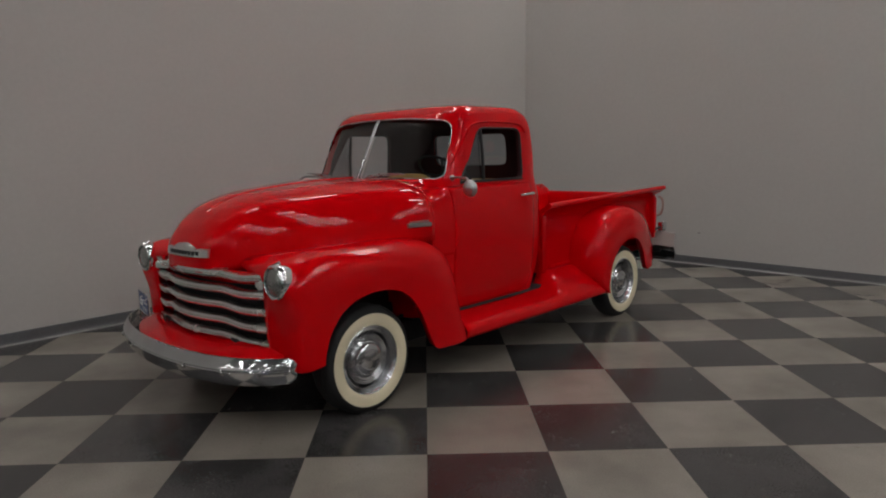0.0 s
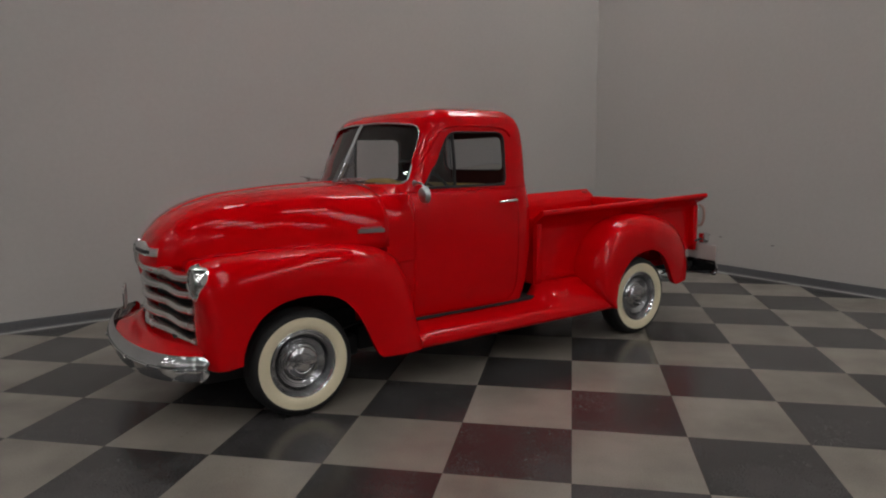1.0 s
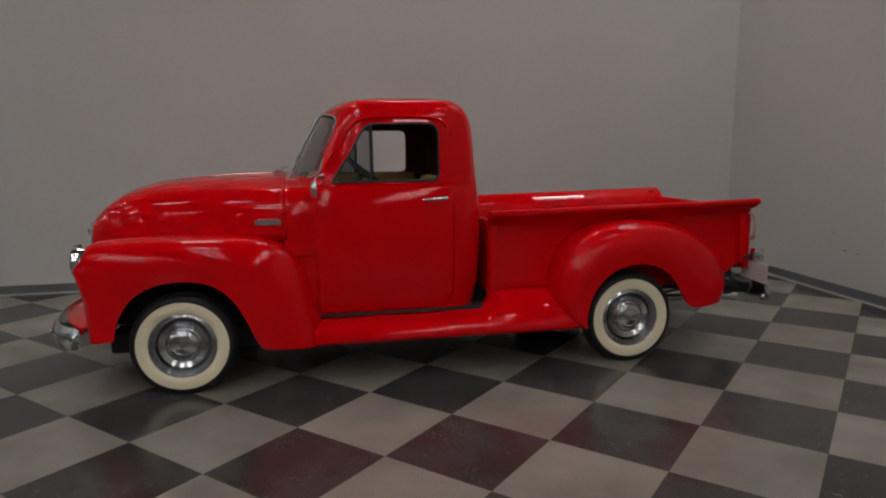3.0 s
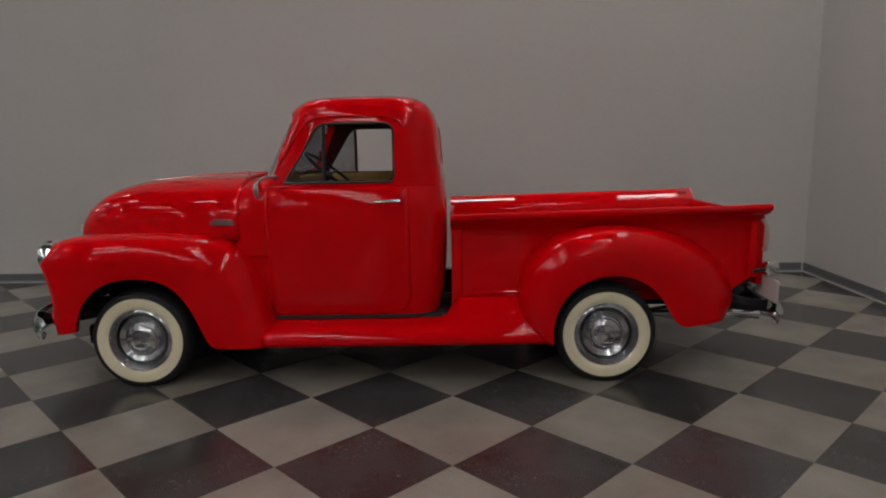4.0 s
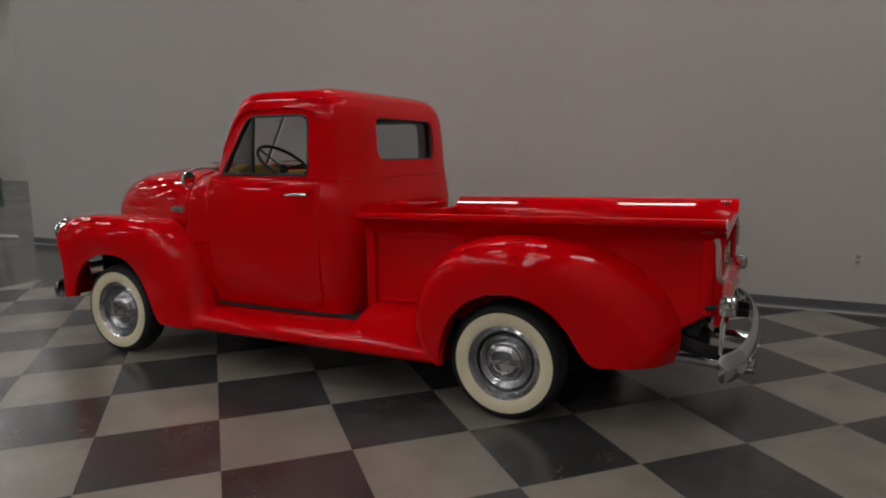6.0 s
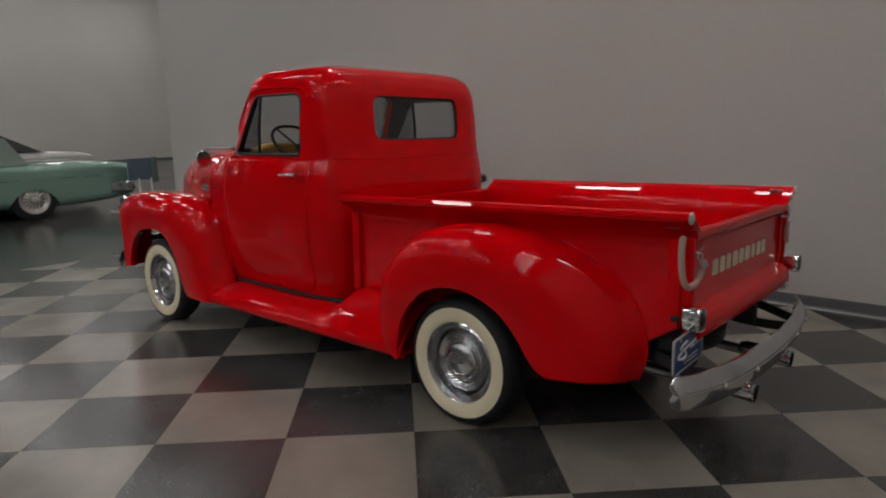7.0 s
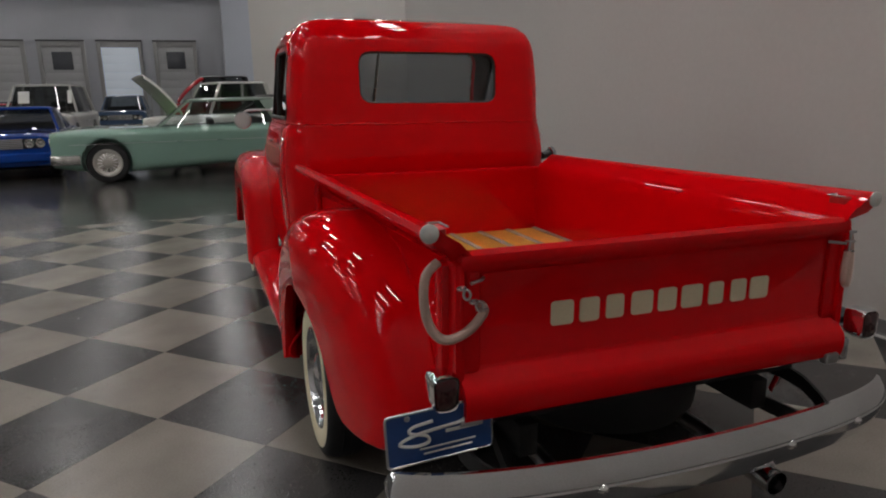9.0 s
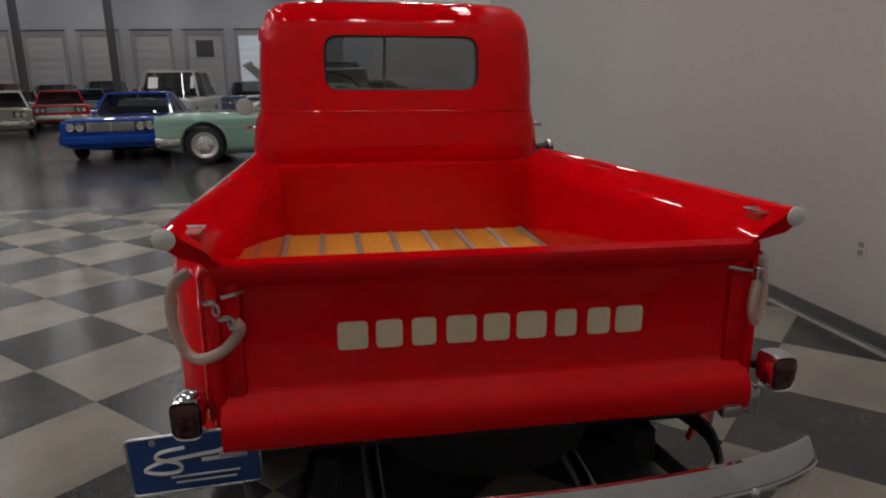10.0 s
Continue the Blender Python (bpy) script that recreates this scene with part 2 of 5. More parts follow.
def scuffed(mat, colour, amount):
    """Lays small scattered scuffs and specks over a material's colour."""
    n, l = mat.node_tree.nodes, mat.node_tree.links
    b = n["Principled BSDF"]
    add = next(k for k in n if k.type == "VECT_MATH" and k.operation == "MULTIPLY_ADD")
    level = None
    for scale, low, high, detail in ((2.2, 0.50, 0.68, 3), (55, 0.60, 0.68, 8)):
        tex, r = n.new("ShaderNodeTexNoise"), n.new("ShaderNodeMapRange")
        tex.inputs["Scale"].default_value, tex.inputs["Detail"].default_value = scale, detail
        tex.inputs["Distortion"].default_value = 1.5
        r.inputs["From Min"].default_value, r.inputs["From Max"].default_value = low, high
        l.new(add.outputs[0], tex.inputs["Vector"])
        l.new(tex.outputs["Fac"], r.inputs["Value"])
        if level:
            k = n.new("ShaderNodeMath")
            k.operation = "MULTIPLY"
            l.new(level, k.inputs[0])
            l.new(r.outputs[0], k.inputs[1])
            level = k.outputs[0]
        else:
            level = r.outputs[0]
    gain, mix = n.new("ShaderNodeMath"), n.new("ShaderNodeMix")
    gain.operation = "MULTIPLY"
    gain.inputs[1].default_value = amount
    l.new(level, gain.inputs[0])
    mix.data_type = "RGBA"
    l.new(gain.outputs[0], mix.inputs[0])
    l.new(b.inputs["Base Color"].links[0].from_socket, mix.inputs[6])
    mix.inputs[7].default_value = (*colour, 1)
    l.new(mix.outputs[2], b.inputs["Base Color"])


scuffed(TILE_D, (0.20, 0.19, 0.18), 0.75)
scuffed(TILE_L, (0.13, 0.105, 0.085), 0.7)
CEIL = material("ceiling_deck", (0.17, 0.167, 0.163), 0.8, vary=0.1, scale=2)
LAMP = glow("lamp_tube", (1.0, 0.975, 0.955), LAMP_STRENGTH)
LAMP_BODY = material("lamp_housing", (0.6, 0.6, 0.6), 0.4)


# ---- the hall ----
def structure(name, bm, mat, label, smooth=0):
    ob = part(name, bm, mat, None, "", smooth)
    return tagged(ob, label, name.split("_")[0], "", "structure")


# the bluer light of the far hall is put into this wall's colour
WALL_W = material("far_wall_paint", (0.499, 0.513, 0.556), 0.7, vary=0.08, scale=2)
HALL_W, HALL_S, HALL_N, EDGE = -42.0, -24.0, 14.0, -3.1
bm = bmesh.new()
box(bm, HALL_W - 1, WALL_E + 0.4, HALL_S - 1, HALL_N + 1, -0.3, -0.004)
floor = structure("floor", bm, FLOOR, "dark polished concrete hall floor with soft lamp reflections")

bm = bmesh.new()
box(bm, -5.9, WALL_E + 0.25, WALL_N, WALL_N + 0.25, -0.004, CEILING)
structure("wall_north", bm, WALL, "plain grey painted showroom wall behind the truck")
bm = bmesh.new()
box(bm, WALL_E, WALL_E + 0.25, HALL_S, WALL_N - 0.002, -0.004, CEILING)
wall_east = structure("wall_east", bm, WALL, "plain grey painted showroom wall with faint scuffs")
SCUFF = material("dark_scuff", (0.13, 0.12, 0.115), 0.7, vary=0.2, scale=30)
for y, z, w in ((0.46, 0.445, 0.05), (0.30, 0.435, 0.035), (0.62, 0.60, 0.02), (-0.35, 0.40, 0.04)):
    bm = bmesh.new()
    box(bm, WALL_E - 0.0012, WALL_E - 0.0002, y - w / 2, y + w / 2, z - 0.005, z + 0.005, 0.0004, 1)
    part("scuff", bm, SCUFF, wall_east, "small dark scuff mark", 0)
bm = bmesh.new()
box(bm, -26.25, -26.0, 0.45, HALL_N, -0.004, CEILING)
structure("wall_inner", bm, WALL_B, "light grey inner wall of the hall")
# added strip: bluish daylight at the inner wall's end, put into its colour
bm = bmesh.new()
box(bm, -25.998, -25.90, 0.45, 1.60, -0.004, CEILING, 0.01)
structure("pilaster_inner", bm, DAYLIGHT_STRIP, "added strip coloured as the bluish daylight at the end of the inner wall")
bm = bmesh.new()
box(bm, HALL_W - 0.3, WALL_E + 0.3, HALL_N, HALL_N + 0.3, -0.004, CEILING)
structure("wall_back", bm, WALL_B, "plain light grey hall wall")
# unseen closing wall, kept dark so the red paint mirrors little of it
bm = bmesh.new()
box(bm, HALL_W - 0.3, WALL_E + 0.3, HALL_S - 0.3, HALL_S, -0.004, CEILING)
structure("wall_south", bm, UNSEEN_DARK_WALL, "unseen hall wall, made dark to keep the truck's reflections deep")
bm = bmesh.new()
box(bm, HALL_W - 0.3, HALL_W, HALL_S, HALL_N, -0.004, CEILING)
structure("wall_west", bm, WALL_W, "grey far hall wall, tinted for bluish light, with a row of roller doors")
bm = bmesh.new()
box(bm, HALL_W - 0.3, WALL_E + 0.3, HALL_S - 0.3, HALL_N + 0.3, CEILING + 0.002, CEILING + 0.2)
structure("ceiling", bm, CEIL, "grey hall ceiling deck")


def baseboard(name, x0, x1, y0, y1, nx, ny):
    """A board of dark cove base with a pale strip at its foot; (nx, ny) points into the room."""
    bm = bmesh.new()
    prof = [(0, 0.0), (0.012, 0.004), (0.012, 0.018), (0.008, 0.024), (0.008, 0.096), (0.005, 0.102), (0, 0.102)]
    rows = [[(x0 + nx * d, y0 + ny * d, z) for d, z in prof], [(x1 + nx * d, y1 + ny * d, z) for d, z in prof]]
    vs = grid(bm, rows, close_u=True)
    fill(bm, vs[0])
    fill(bm, vs[1])
    ob = structure(name, bm, BASE, "dark grey rubber cove base along the wall")
    bm = bmesh.new()
    prof = [(0.013, 0.001), (0.030, 0.001), (0.028, 0.006), (0.013, 0.013)]
    rows = [[(x0 + nx * d, y0 + ny * d, z) for d, z in prof], [(x1 + nx * d, y1 + ny * d, z) for d, z in prof]]
    vs = grid(bm, rows, close_u=True)
    fill(bm, vs[0])
    fill(bm, vs[1])
    part("toe", bm, TRIM, ob, "paler worn toe of the cove base", 0)


baseboard("baseboard_north", -5.9, WALL_E - 0.03, WALL_N, WALL_N, 0, -1)
baseboard("baseboard_east", WALL_E, WALL_E, HALL_S, WALL_N, -1, 0)
baseboard("baseboard_inner", -26, -26, 0.45, HALL_N, 1, 0)


def outlet(x, z):
    ob = thing("wall_outlet", "pale wall outlet plate low on the grey wall", "outlet", pose(x, WALL_N, z))
    bm = bmesh.new()
    box(bm, -0.036, 0.036, -0.005, 0, -0.057, 0.057, 0.002)
    part("cover_plate", bm, WALL, ob)
    for dz in (-0.022, 0.022):
        bm = bmesh.new()
        box(bm, -0.017, 0.017, -0.010, -0.006, dz - 0.014, dz + 0.014, 0.003)
        part("socket", bm, TRIM, ob, "grey socket face")
    return ob


outlet(4.85, 0.46)
outlet(2.43, 0.50)

# roller doors in the far wall
# door colour leans blue with the far wall, for the same cool light
ROLLER = material("roller_door_paint", (0.56, 0.565, 0.575), 0.6, vary=0.08, grain=0.04, scale=2)
DOORFRAME = material("door_frame_paint", (0.40, 0.395, 0.39), 0.5, vary=0.08, scale=3)
POST_PAINT = material("dark_post_paint", (0.09, 0.09, 0.095), 0.5, vary=0.1, scale=3)
DARKGLASS = material("dark_window", (0.10, 0.105, 0.12), 0.15, vary=0.2, scale=2)
# the lit door's curtain emits a weak glow in place of daylight
DAYLIGHT_GLOW = glow("daylit_door", (0.82, 0.90, 1.0), 0.13)


def roller_door(y, window, lit):
    label = "white roller door in the far wall, its curtain glowing in place of daylight" if lit else ("grey roller door with a small square window" if window else "closed grey roller door in the far wall")
    ob = thing("roller_door", label, "door", pose(HALL_W, y, 0), "roller doors in the far wall", "structure")
    bm = bmesh.new()
    for k in range(9):
        box(bm, 0.02, 0.076 if k % 2 else 0.082, -1.05, 1.05, 0.02 + k * 0.5, 0.515 + k * 0.5, 0.006)
    part("curtain", bm, DAYLIGHT_GLOW if lit else ROLLER, ob)
    for a, b, c, d in ((-1.28, -1.06, 0, 4.9), (1.06, 1.28, 0, 4.9), (-1.055, 1.055, 4.53, 4.9)):
        bm = bmesh.new()
        box(bm, 0.0, 0.14, a, b, c, d, 0.01)
        part("frame", bm, DOORFRAME, ob, "darker steel frame")
    bm = bmesh.new()
    box(bm, 0.142, 0.19, -1.30, 1.30, 4.86, 4.95, 0.01)
    part("lintel", bm, POST_PAINT, ob, "thin dark lintel strip")
    if window:
        bm = bmesh.new()
        box(bm, 0.088, 0.11, -0.55, 0.55, 3.2, 4.25, 0.02)
        part("window", bm, DARKGLASS, ob, "dark square window")


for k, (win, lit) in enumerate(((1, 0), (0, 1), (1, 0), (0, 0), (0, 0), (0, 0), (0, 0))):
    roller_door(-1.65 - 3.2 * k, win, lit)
for y in (-9.8, -13.7):
    bm = bmesh.new()
    box(bm, -28.2, -28.0, y - 0.16, y + 0.16, 0, CEILING, 0.02)
    box(bm, -28.3, -27.9, y - 0.25, y + 0.25, -0.003, 0.03, 0.01)
    tagged(part("steel_post", bm, POST_PAINT, None), "dark grey steel roof post standing on the floor", "post", "roof posts", "structure")


# lamps under the ceiling, all out of view
def lamp_fixture():
    ob = thing("ceiling_lamp", "unseen white linear lamp fixture hanging under the ceiling", "lamp", pose(0, 0, 0), "hall lamps")
    bm = bmesh.new()
    box(bm, -0.64, 0.64, -0.19, 0.19, 0.012, 0.07, 0.01)
    part("housing", bm, LAMP_BODY, ob)
    bm = bmesh.new()
    box(bm, -0.60, 0.60, -0.12, 0.12, -0.02, 0.01, 0.012)
    part("diffuser", bm, LAMP, ob, "glowing white diffuser")
    for x in (-0.5, 0.5):
        bm = bmesh.new()
        tube(bm, [(x, 0, 0.07), (x, 0, CEILING - LAMP_HEIGHT)], 0.006, 6)
        part("hanger", bm, STEEL, ob)
    return ob


first_lamp = lamp_fixture()
# the last six spots are added to balance walls, tailgate and west floor
spots = [(x, y) for y in (-3.6, -6.0, -8.5, -11.1, -14.1, -17.1, -20.6) for x in (-4.1, -0.6, 3.8)] + [(-5.7, y) for y in (-8.2, -14.1, -20.6)] + [(5.45, 1.5), (5.45, 0.2), (5.45, -1.0), (2.4, 1.7), (-0.6, 1.7), (-6.3, -2.8)]
# the single spot and the north rows are added to brighten sedan and inner wall
spots += [(x, y) for y in (-20.0, -15.0, -10.0, -5.0, -0.5) for x in (-39.5, -33.0, -26.0, -19.0, -12.5)] + [(-8.9, -1.0)] + [(x, y) for y in (3.0, 7.0, 11.0) for x in (-23.5, -20.0, -16.0, -12.0, -8.0)]
for k, (x, y) in enumerate(spots):
    if k == 0:
        first_lamp.matrix_basis = pose(x, y, LAMP_HEIGHT)
    else:
        copy_thing(first_lamp, pose(x, y, LAMP_HEIGHT))

# ---- the pickup ----
truck = thing("pickup_truck", "glossy red vintage pickup truck with whitewall tyres on the checkered floor", "truck", pose(0, -0.016, -0.013, -1.0, 0, 0))

# cab: height, front, back, half width
CAB = [(0.40, 0.52, 1.90, 0.712), (0.60, 0.50, 1.93, 0.760), (0.85, 0.50, 1.945, 0.782), (1.0, 0.50, 1.945, 0.785), (1.08, 0.50, 1.945, 0.782), (1.15, 0.528, 1.941, 0.773), (1.22, 0.575, 1.935, 0.757), (1.26, 0.614, 1.930, 0.745), (1.30, 0.652, 1.925, 0.741),
       (1.45, 0.735, 1.910, 0.737), (1.58, 0.803, 1.900, 0.723), (1.66, 0.845, 1.885, 0.714), (1.72, 0.882, 1.860, 0.698), (1.772, 0.945, 1.815, 0.662), (1.805, 1.03, 1.745, 0.602), (1.825, 1.17, 1.63, 0.47)]
ZS = [c[0] for c in CAB]
cab_f, cab_b, cab_w = (table(ZS, [c[k] for c in CAB]) for k in (1, 2, 3))


cab_bow = table([0.4, 1.2, 1.35, 1.5, 1.62, 1.72, 1.82], [0.05, 0.08, 0.14, 0.12, 0.115, 0.11, 0.05])


FRONT_N, REAR_N = 6.0, 6.7


def cab_ring(z, inset=0.0, n=168):
    """A level slice of the cab: squarer behind than in front, its points evenly spaced."""
    f, b, w = cab_f(z) + inset, cab_b(z) - inset, cab_w(z) - inset
    cx, a, bow = (f + b) / 2, (b - f) / 2, cab_bow(z)
    t = np.linspace(0, 2 * math.pi, 1600)
    c, s = np.cos(t), np.sin(t)
    e = np.where(c < 0, 2 / FRONT_N, 2 / REAR_N)
    x, y = a * np.sign(c) * np.abs(c) ** e, w * np.sign(s) * np.abs(s) ** e
    x = x + np.where(x < 0, bow * (np.abs(y) / w) ** 2 * (x / a) ** 2, 0.0)
    d = np.r_[0, np.cumsum(np.hypot(np.diff(x), np.diff(y)))]
    even = np.linspace(0, d[-1], n, endpoint=False)
    return [(cx + p, q, z) for p, q in zip(np.interp(even, d, x), np.interp(even, d, y))]


def cab_side(x, z, inset=0.0):
    """The half width of the cab's side at a place along it."""
    f, b, w = cab_f(z), cab_b(z), cab_w(z)
    a, d = (b - f) / 2, x - (f + b) / 2
    if d < 0:
        g = cab_bow(z) / a ** 2
        d = (math.sqrt(max(0.0, 1 + 4 * g * d)) - 1) / (2 * g)
    u = d / a
    k = FRONT_N if u < 0 else REAR_N
    return w * (1 - min(abs(u), 0.999) ** k) ** (1 / k) - inset


bm = bmesh.new()
zs = list(np.linspace(0.40, 1.66, 64)) + list(np.linspace(1.675, 1.825, 18))
outer = grid(bm, [cab_ring(z) for z in zs], close_u=True)
apex = bm.verts.new((1.40, 0, 1.834))
n = len(outer[-1])
for i in range(n):
    bm.faces.new((outer[-1][i], outer[-1][(i + 1) % n], apex))
inner = grid(bm, [cab_ring(z if z < 1.6 else z - 0.035 * (z - 1.6) / 0.215, 0.035) for z in zs], close_u=True, index=1)
apex2 = bm.verts.new((1.40, 0, 1.799))
for i in range(n):
    bm.faces.new((inner[-1][i], inner[-1][(i + 1) % n], apex2)).material_index = 1
    bm.faces.new((outer[0][i], outer[0][(i + 1) % n], inner[0][(i + 1) % n], inner[0][i]))
cab = part("cab", bm, [RED, HEADLINER], truck)
SIDE_WIN = round_outline([(0.935, 1.285), (1.62, 1.285), (1.62, 1.645), (1.155, 1.645)], [0.02, 0.05, 0.07, 0.06])
REAR_WIN = round_outline([(-0.395, 1.365), (0.395, 1.365), (0.395, 1.635), (-0.395, 1.635)], 0.075)
SCREEN = round_outline([(-0.675, 1.312), (0.675, 1.312), (0.640, 1.695), (0.30, 1.728), (-0.30, 1.728), (-0.640, 1.695)], [0.05, 0.05, 0.09, 0.2, 0.2, 0.09], 7)
cutters = []
for outline, axis, a, b in ((SIDE_WIN, "y", -1.2, 1.2), (REAR_WIN, "x", 1.7, 2.3), (SCREEN, "x", 0.3, 1.08)):
    k = bmesh.new()
    sweep(k, outline, axis, a, b)
    cutters.append(k)
cut(cab, cutters)
for p in cab.data.polygons:
    x, y, z = p.center
    if 1.27 < z < 1.66 and 0.9 < x < 1.64 and abs(p.normal.y) < 0.6 and 0.002 < cab_side(x, z) - abs(y) < 0.034:
        p.material_index = 1


def screen_x(y, z, off=0.0):
    f, b, w = cab_f(z), cab_b(z), cab_w(z)
    s = min((abs(y) / w), 0.999)
    c = (1 - s ** FRONT_N) ** (1 / FRONT_N)
    a = (b - f) / 2
    return (f + b) / 2 - a * c + cab_bow(z) * s ** 2 * c ** 2 + off


def outline_tube(points, r, mat, parent, label, name="seal", seg=8):
    bm = bmesh.new()
    tube(bm, points, r, seg, closed=True)
    return part(name, bm, mat, parent, label)


# glass
for s in (-1, 1):
    bm = bmesh.new()
    rows = []
    for v in np.linspace(0, 1, 12):
        edge = 0.68 - 0.035 * v
        row = []
        for u in np.linspace(0.012, 1, 14):
            z = 1.305 + (0.428 - 0.035 * u * u) * v
            q = screen_x(0, z)
            row.append((q + (screen_x(0.63, z) - q) * (u * edge / 0.63) ** 2 + 0.016, s * u * edge, z))
        rows.append(row)
    grid(bm, rows)
    part("windshield_pane", bm, GLASS, cab, "clear flat windshield half").visible_shadow = False
bm = bmesh.new()
tube(bm, [(screen_x(0, z, -0.004), 0, z) for z in np.linspace(1.315, 1.728, 12)], 0.011, 10)
part("windshield_divider", bm, STEEL, cab, "thin dull metal divider bar")
outline_tube([(screen_x(y, z, -0.001), y, z) for y, z in SCREEN], 0.005, STEEL, cab, "dull metal windshield trim")
bm = bmesh.new()
rows = [[(cab_b(z) - 0.02 - 0.05 * (abs(y) / 0.4) ** 4 * 0.3, y, z) for y in np.linspace(-0.42, 0.42, 16)] for z in np.linspace(1.35, 1.65, 8)]
grid(bm, rows)
part("rear_pane", bm, TINT, cab, "smoked rear window glass").visible_shadow = False
outline_tube([(cab_b(z) - 0.010 - 0.012 * (abs(y) / 0.4) ** 4, y, z) for y, z in REAR_WIN], 0.011, GASKET, cab, "black rubber rear window seal")

# belt line round the cab
for z, r in ((1.262, 0.0045),):
    bm = bmesh.new()
    ring = [p for p in cab_ring(z, -0.001, 260) if p[0] > 0.80]
    k = max(range(len(ring)), key=lambda i: (Vector(ring[i]) - Vector(ring[i - 1])).length)
    tube(bm, ring[k:] + ring[:k], r, 6)
    part("belt_moulding", bm, RED, cab)
# drip rail over the doors
for s in (-1, 1):
    bm = bmesh.new()
    path = [(0.90, 1.40), (1.0, 1.55), (1.09, 1.655), (1.18, 1.685), (1.35, 1.69), (1.55, 1.685), (1.64, 1.665), (1.682, 1.62)]
    pts = spline(path, 50)
    tube(bm, [(x, s * (cab_side(x, z) + 0.003), z) for x, z in pts], 0.009, 8)
    part("drip_rail", bm, RED, cab)

# doors: a skin a little proud of the cab, with its own seam

def build_door(s):
    bm = bmesh.new()
    x0, x1, z0, z1 = 0.815, 1.715, 0.425, 1.255
    rows = []
    nx, nz = 40, 40
    for j in range(nz + 1):
        z = z0 + (z1 - z0) * j / nz
        low = max(0.0, 1 - (z - z0) / 0.13)
        back = x1 - 0.13 * (1 - math.sqrt(max(0.0, 1 - low ** 2)))
        front = x0 + 0.05 * (1 - math.sqrt(max(0.0, 1 - max(0.0, 1 - (z - z0) / 0.05) ** 2)))
        row = []
        for i in range(nx + 1):
            u = i / nx
            x = front + (back - front) * u
            rim = min(1.0, min(u, 1 - u, j / nz, 1 - j / nz) / 0.012)
            row.append((x, s * (cab_side(x, z) + 0.006 * rim), z))
        rows.append(row)
    grid(bm, rows)
    door = part("door", bm, RED, truck, thick=0.012)
    handle = bmesh.new()
    y = cab_side(1.60, 1.165) + 0.012
    lathe(handle, [(0.020, 0), (0.020, 0.012), (0.012, 0.022), (0.010, 0.035)], 16, pose(1.655, s * y, 1.168, 90 * s, 0, 0))
    tube(handle, [(1.66, s * (y + 0.034), 1.168), (1.62, s * (y + 0.040), 1.168), (1.56, s * (y + 0.042), 1.166), (1.50, s * (y + 0.034), 1.163)], lambda t: 0.012 * (1 - 0.35 * t), 10, n=14)
    part("door_handle", handle, BRUSHED, door, "chrome lever handle")
    frame_bm = bmesh.new()
    tube(frame_bm, [(1.185, s * (cab_side(1.185, z) - 0.012), z) for z in np.linspace(1.285, 1.635, 6)], 0.012, 8)
    part("vent_divider", frame_bm, GASKET, door, "dark vent window divider")
    bm = bmesh.new()
    corner = [(0.95, 1.29), (1.175, 1.29), (1.175, 1.635), (1.14, 1.62)]
    ring = [bm.verts.new((x, s * (cab_side(x, z) - 0.018), z)) for x, z in corner]
    bm.faces.new(ring)
    part("vent_pane", bm, TINT, door, "dark vent window", 0).visible_shadow = False
    outline_tube([(x, s * (cab_side(x, z) - 0.002), z) for x, z in SIDE_WIN], 0.008, GASKET, door, "black window seal")
    card = bmesh.new()
    rows = []
    for z in np.linspace(0.50, 1.283, 12):
        rows.append([(x, s * (cab_side(x, z) - 0.048), z) for x in np.linspace(0.86, 1.68, 14)])
    grid(card, rows)
    part("door_card", card, TAN, door, "yellow-tan inner door panel", thick=0.008)
    sill = bmesh.new()
    tube(sill, [(x, s * (cab_side(x, 1.285) + 0.002), 1.283) for x in np.linspace(0.93, 1.61, 8)], 0.009, 8)
    part("window_sill", sill, GASKET, door, "dark window sill strip")
    return door


build_door(-1)
build_door(1)

# black strips standing for the shade in the gap under the doors
for s in (-1, 1):
    bm = bmesh.new()
    rows = []
    for x in np.linspace(0.83, 1.84, 24):
        y = cab_side(x, 0.41) + 0.004
        rows.append([(x, s * (y - 0.03), 0.424), (x, s * y, 0.424), (x, s * (y + 0.002), 0.404), (x, s * (y - 0.03), 0.404)])
    vs = grid(bm, rows, close_u=True)
    fill(bm, vs[0])
    fill(bm, vs[-1])
    part("sill_seal", bm, GASKET, cab, "black strip standing for the shade in the gap under the door")

# hood: along it, height of the ridge, half width, foot
HX = [-0.690, -0.678, -0.65, -0.585, -0.46, -0.30, 0.0, 0.3, 0.62]
hood_top = table(HX, [0.90, 0.955, 1.02, 1.10, 1.195, 1.255, 1.298, 1.318, 1.326])
hood_w = table(HX, [0.07, 0.15, 0.235, 0.315, 0.395, 0.465, 0.575, 0.68, 0.772])
hood_foot = table(HX, [0.865, 0.855, 0.85, 0.85, 0.86, 0.87, 0.88, 0.90, 0.93])


def hood_point(x, t):
    c, s = math.cos(t), math.sin(t)
    w, zt, zf = hood_w(x), hood_top(x), hood_foot(x)
    return (x, -w * math.copysign(abs(c) ** 0.57, c), zf + (zt - zf) * abs(s) ** 0.57)


bm = bmesh.new()
stations = list(-0.690 + 0.230 * np.linspace(0, 1, 26) ** 1.8) + list(np.linspace(-0.45, 0.64, 34))
rows = [[hood_point(x, t) for t in np.linspace(0, math.pi, 72)] for x in stations]
vs = grid(bm, rows)
fill(bm, vs[0])
hood = part("hood", bm, RED, truck, thick=0.012)
bm = bmesh.new()
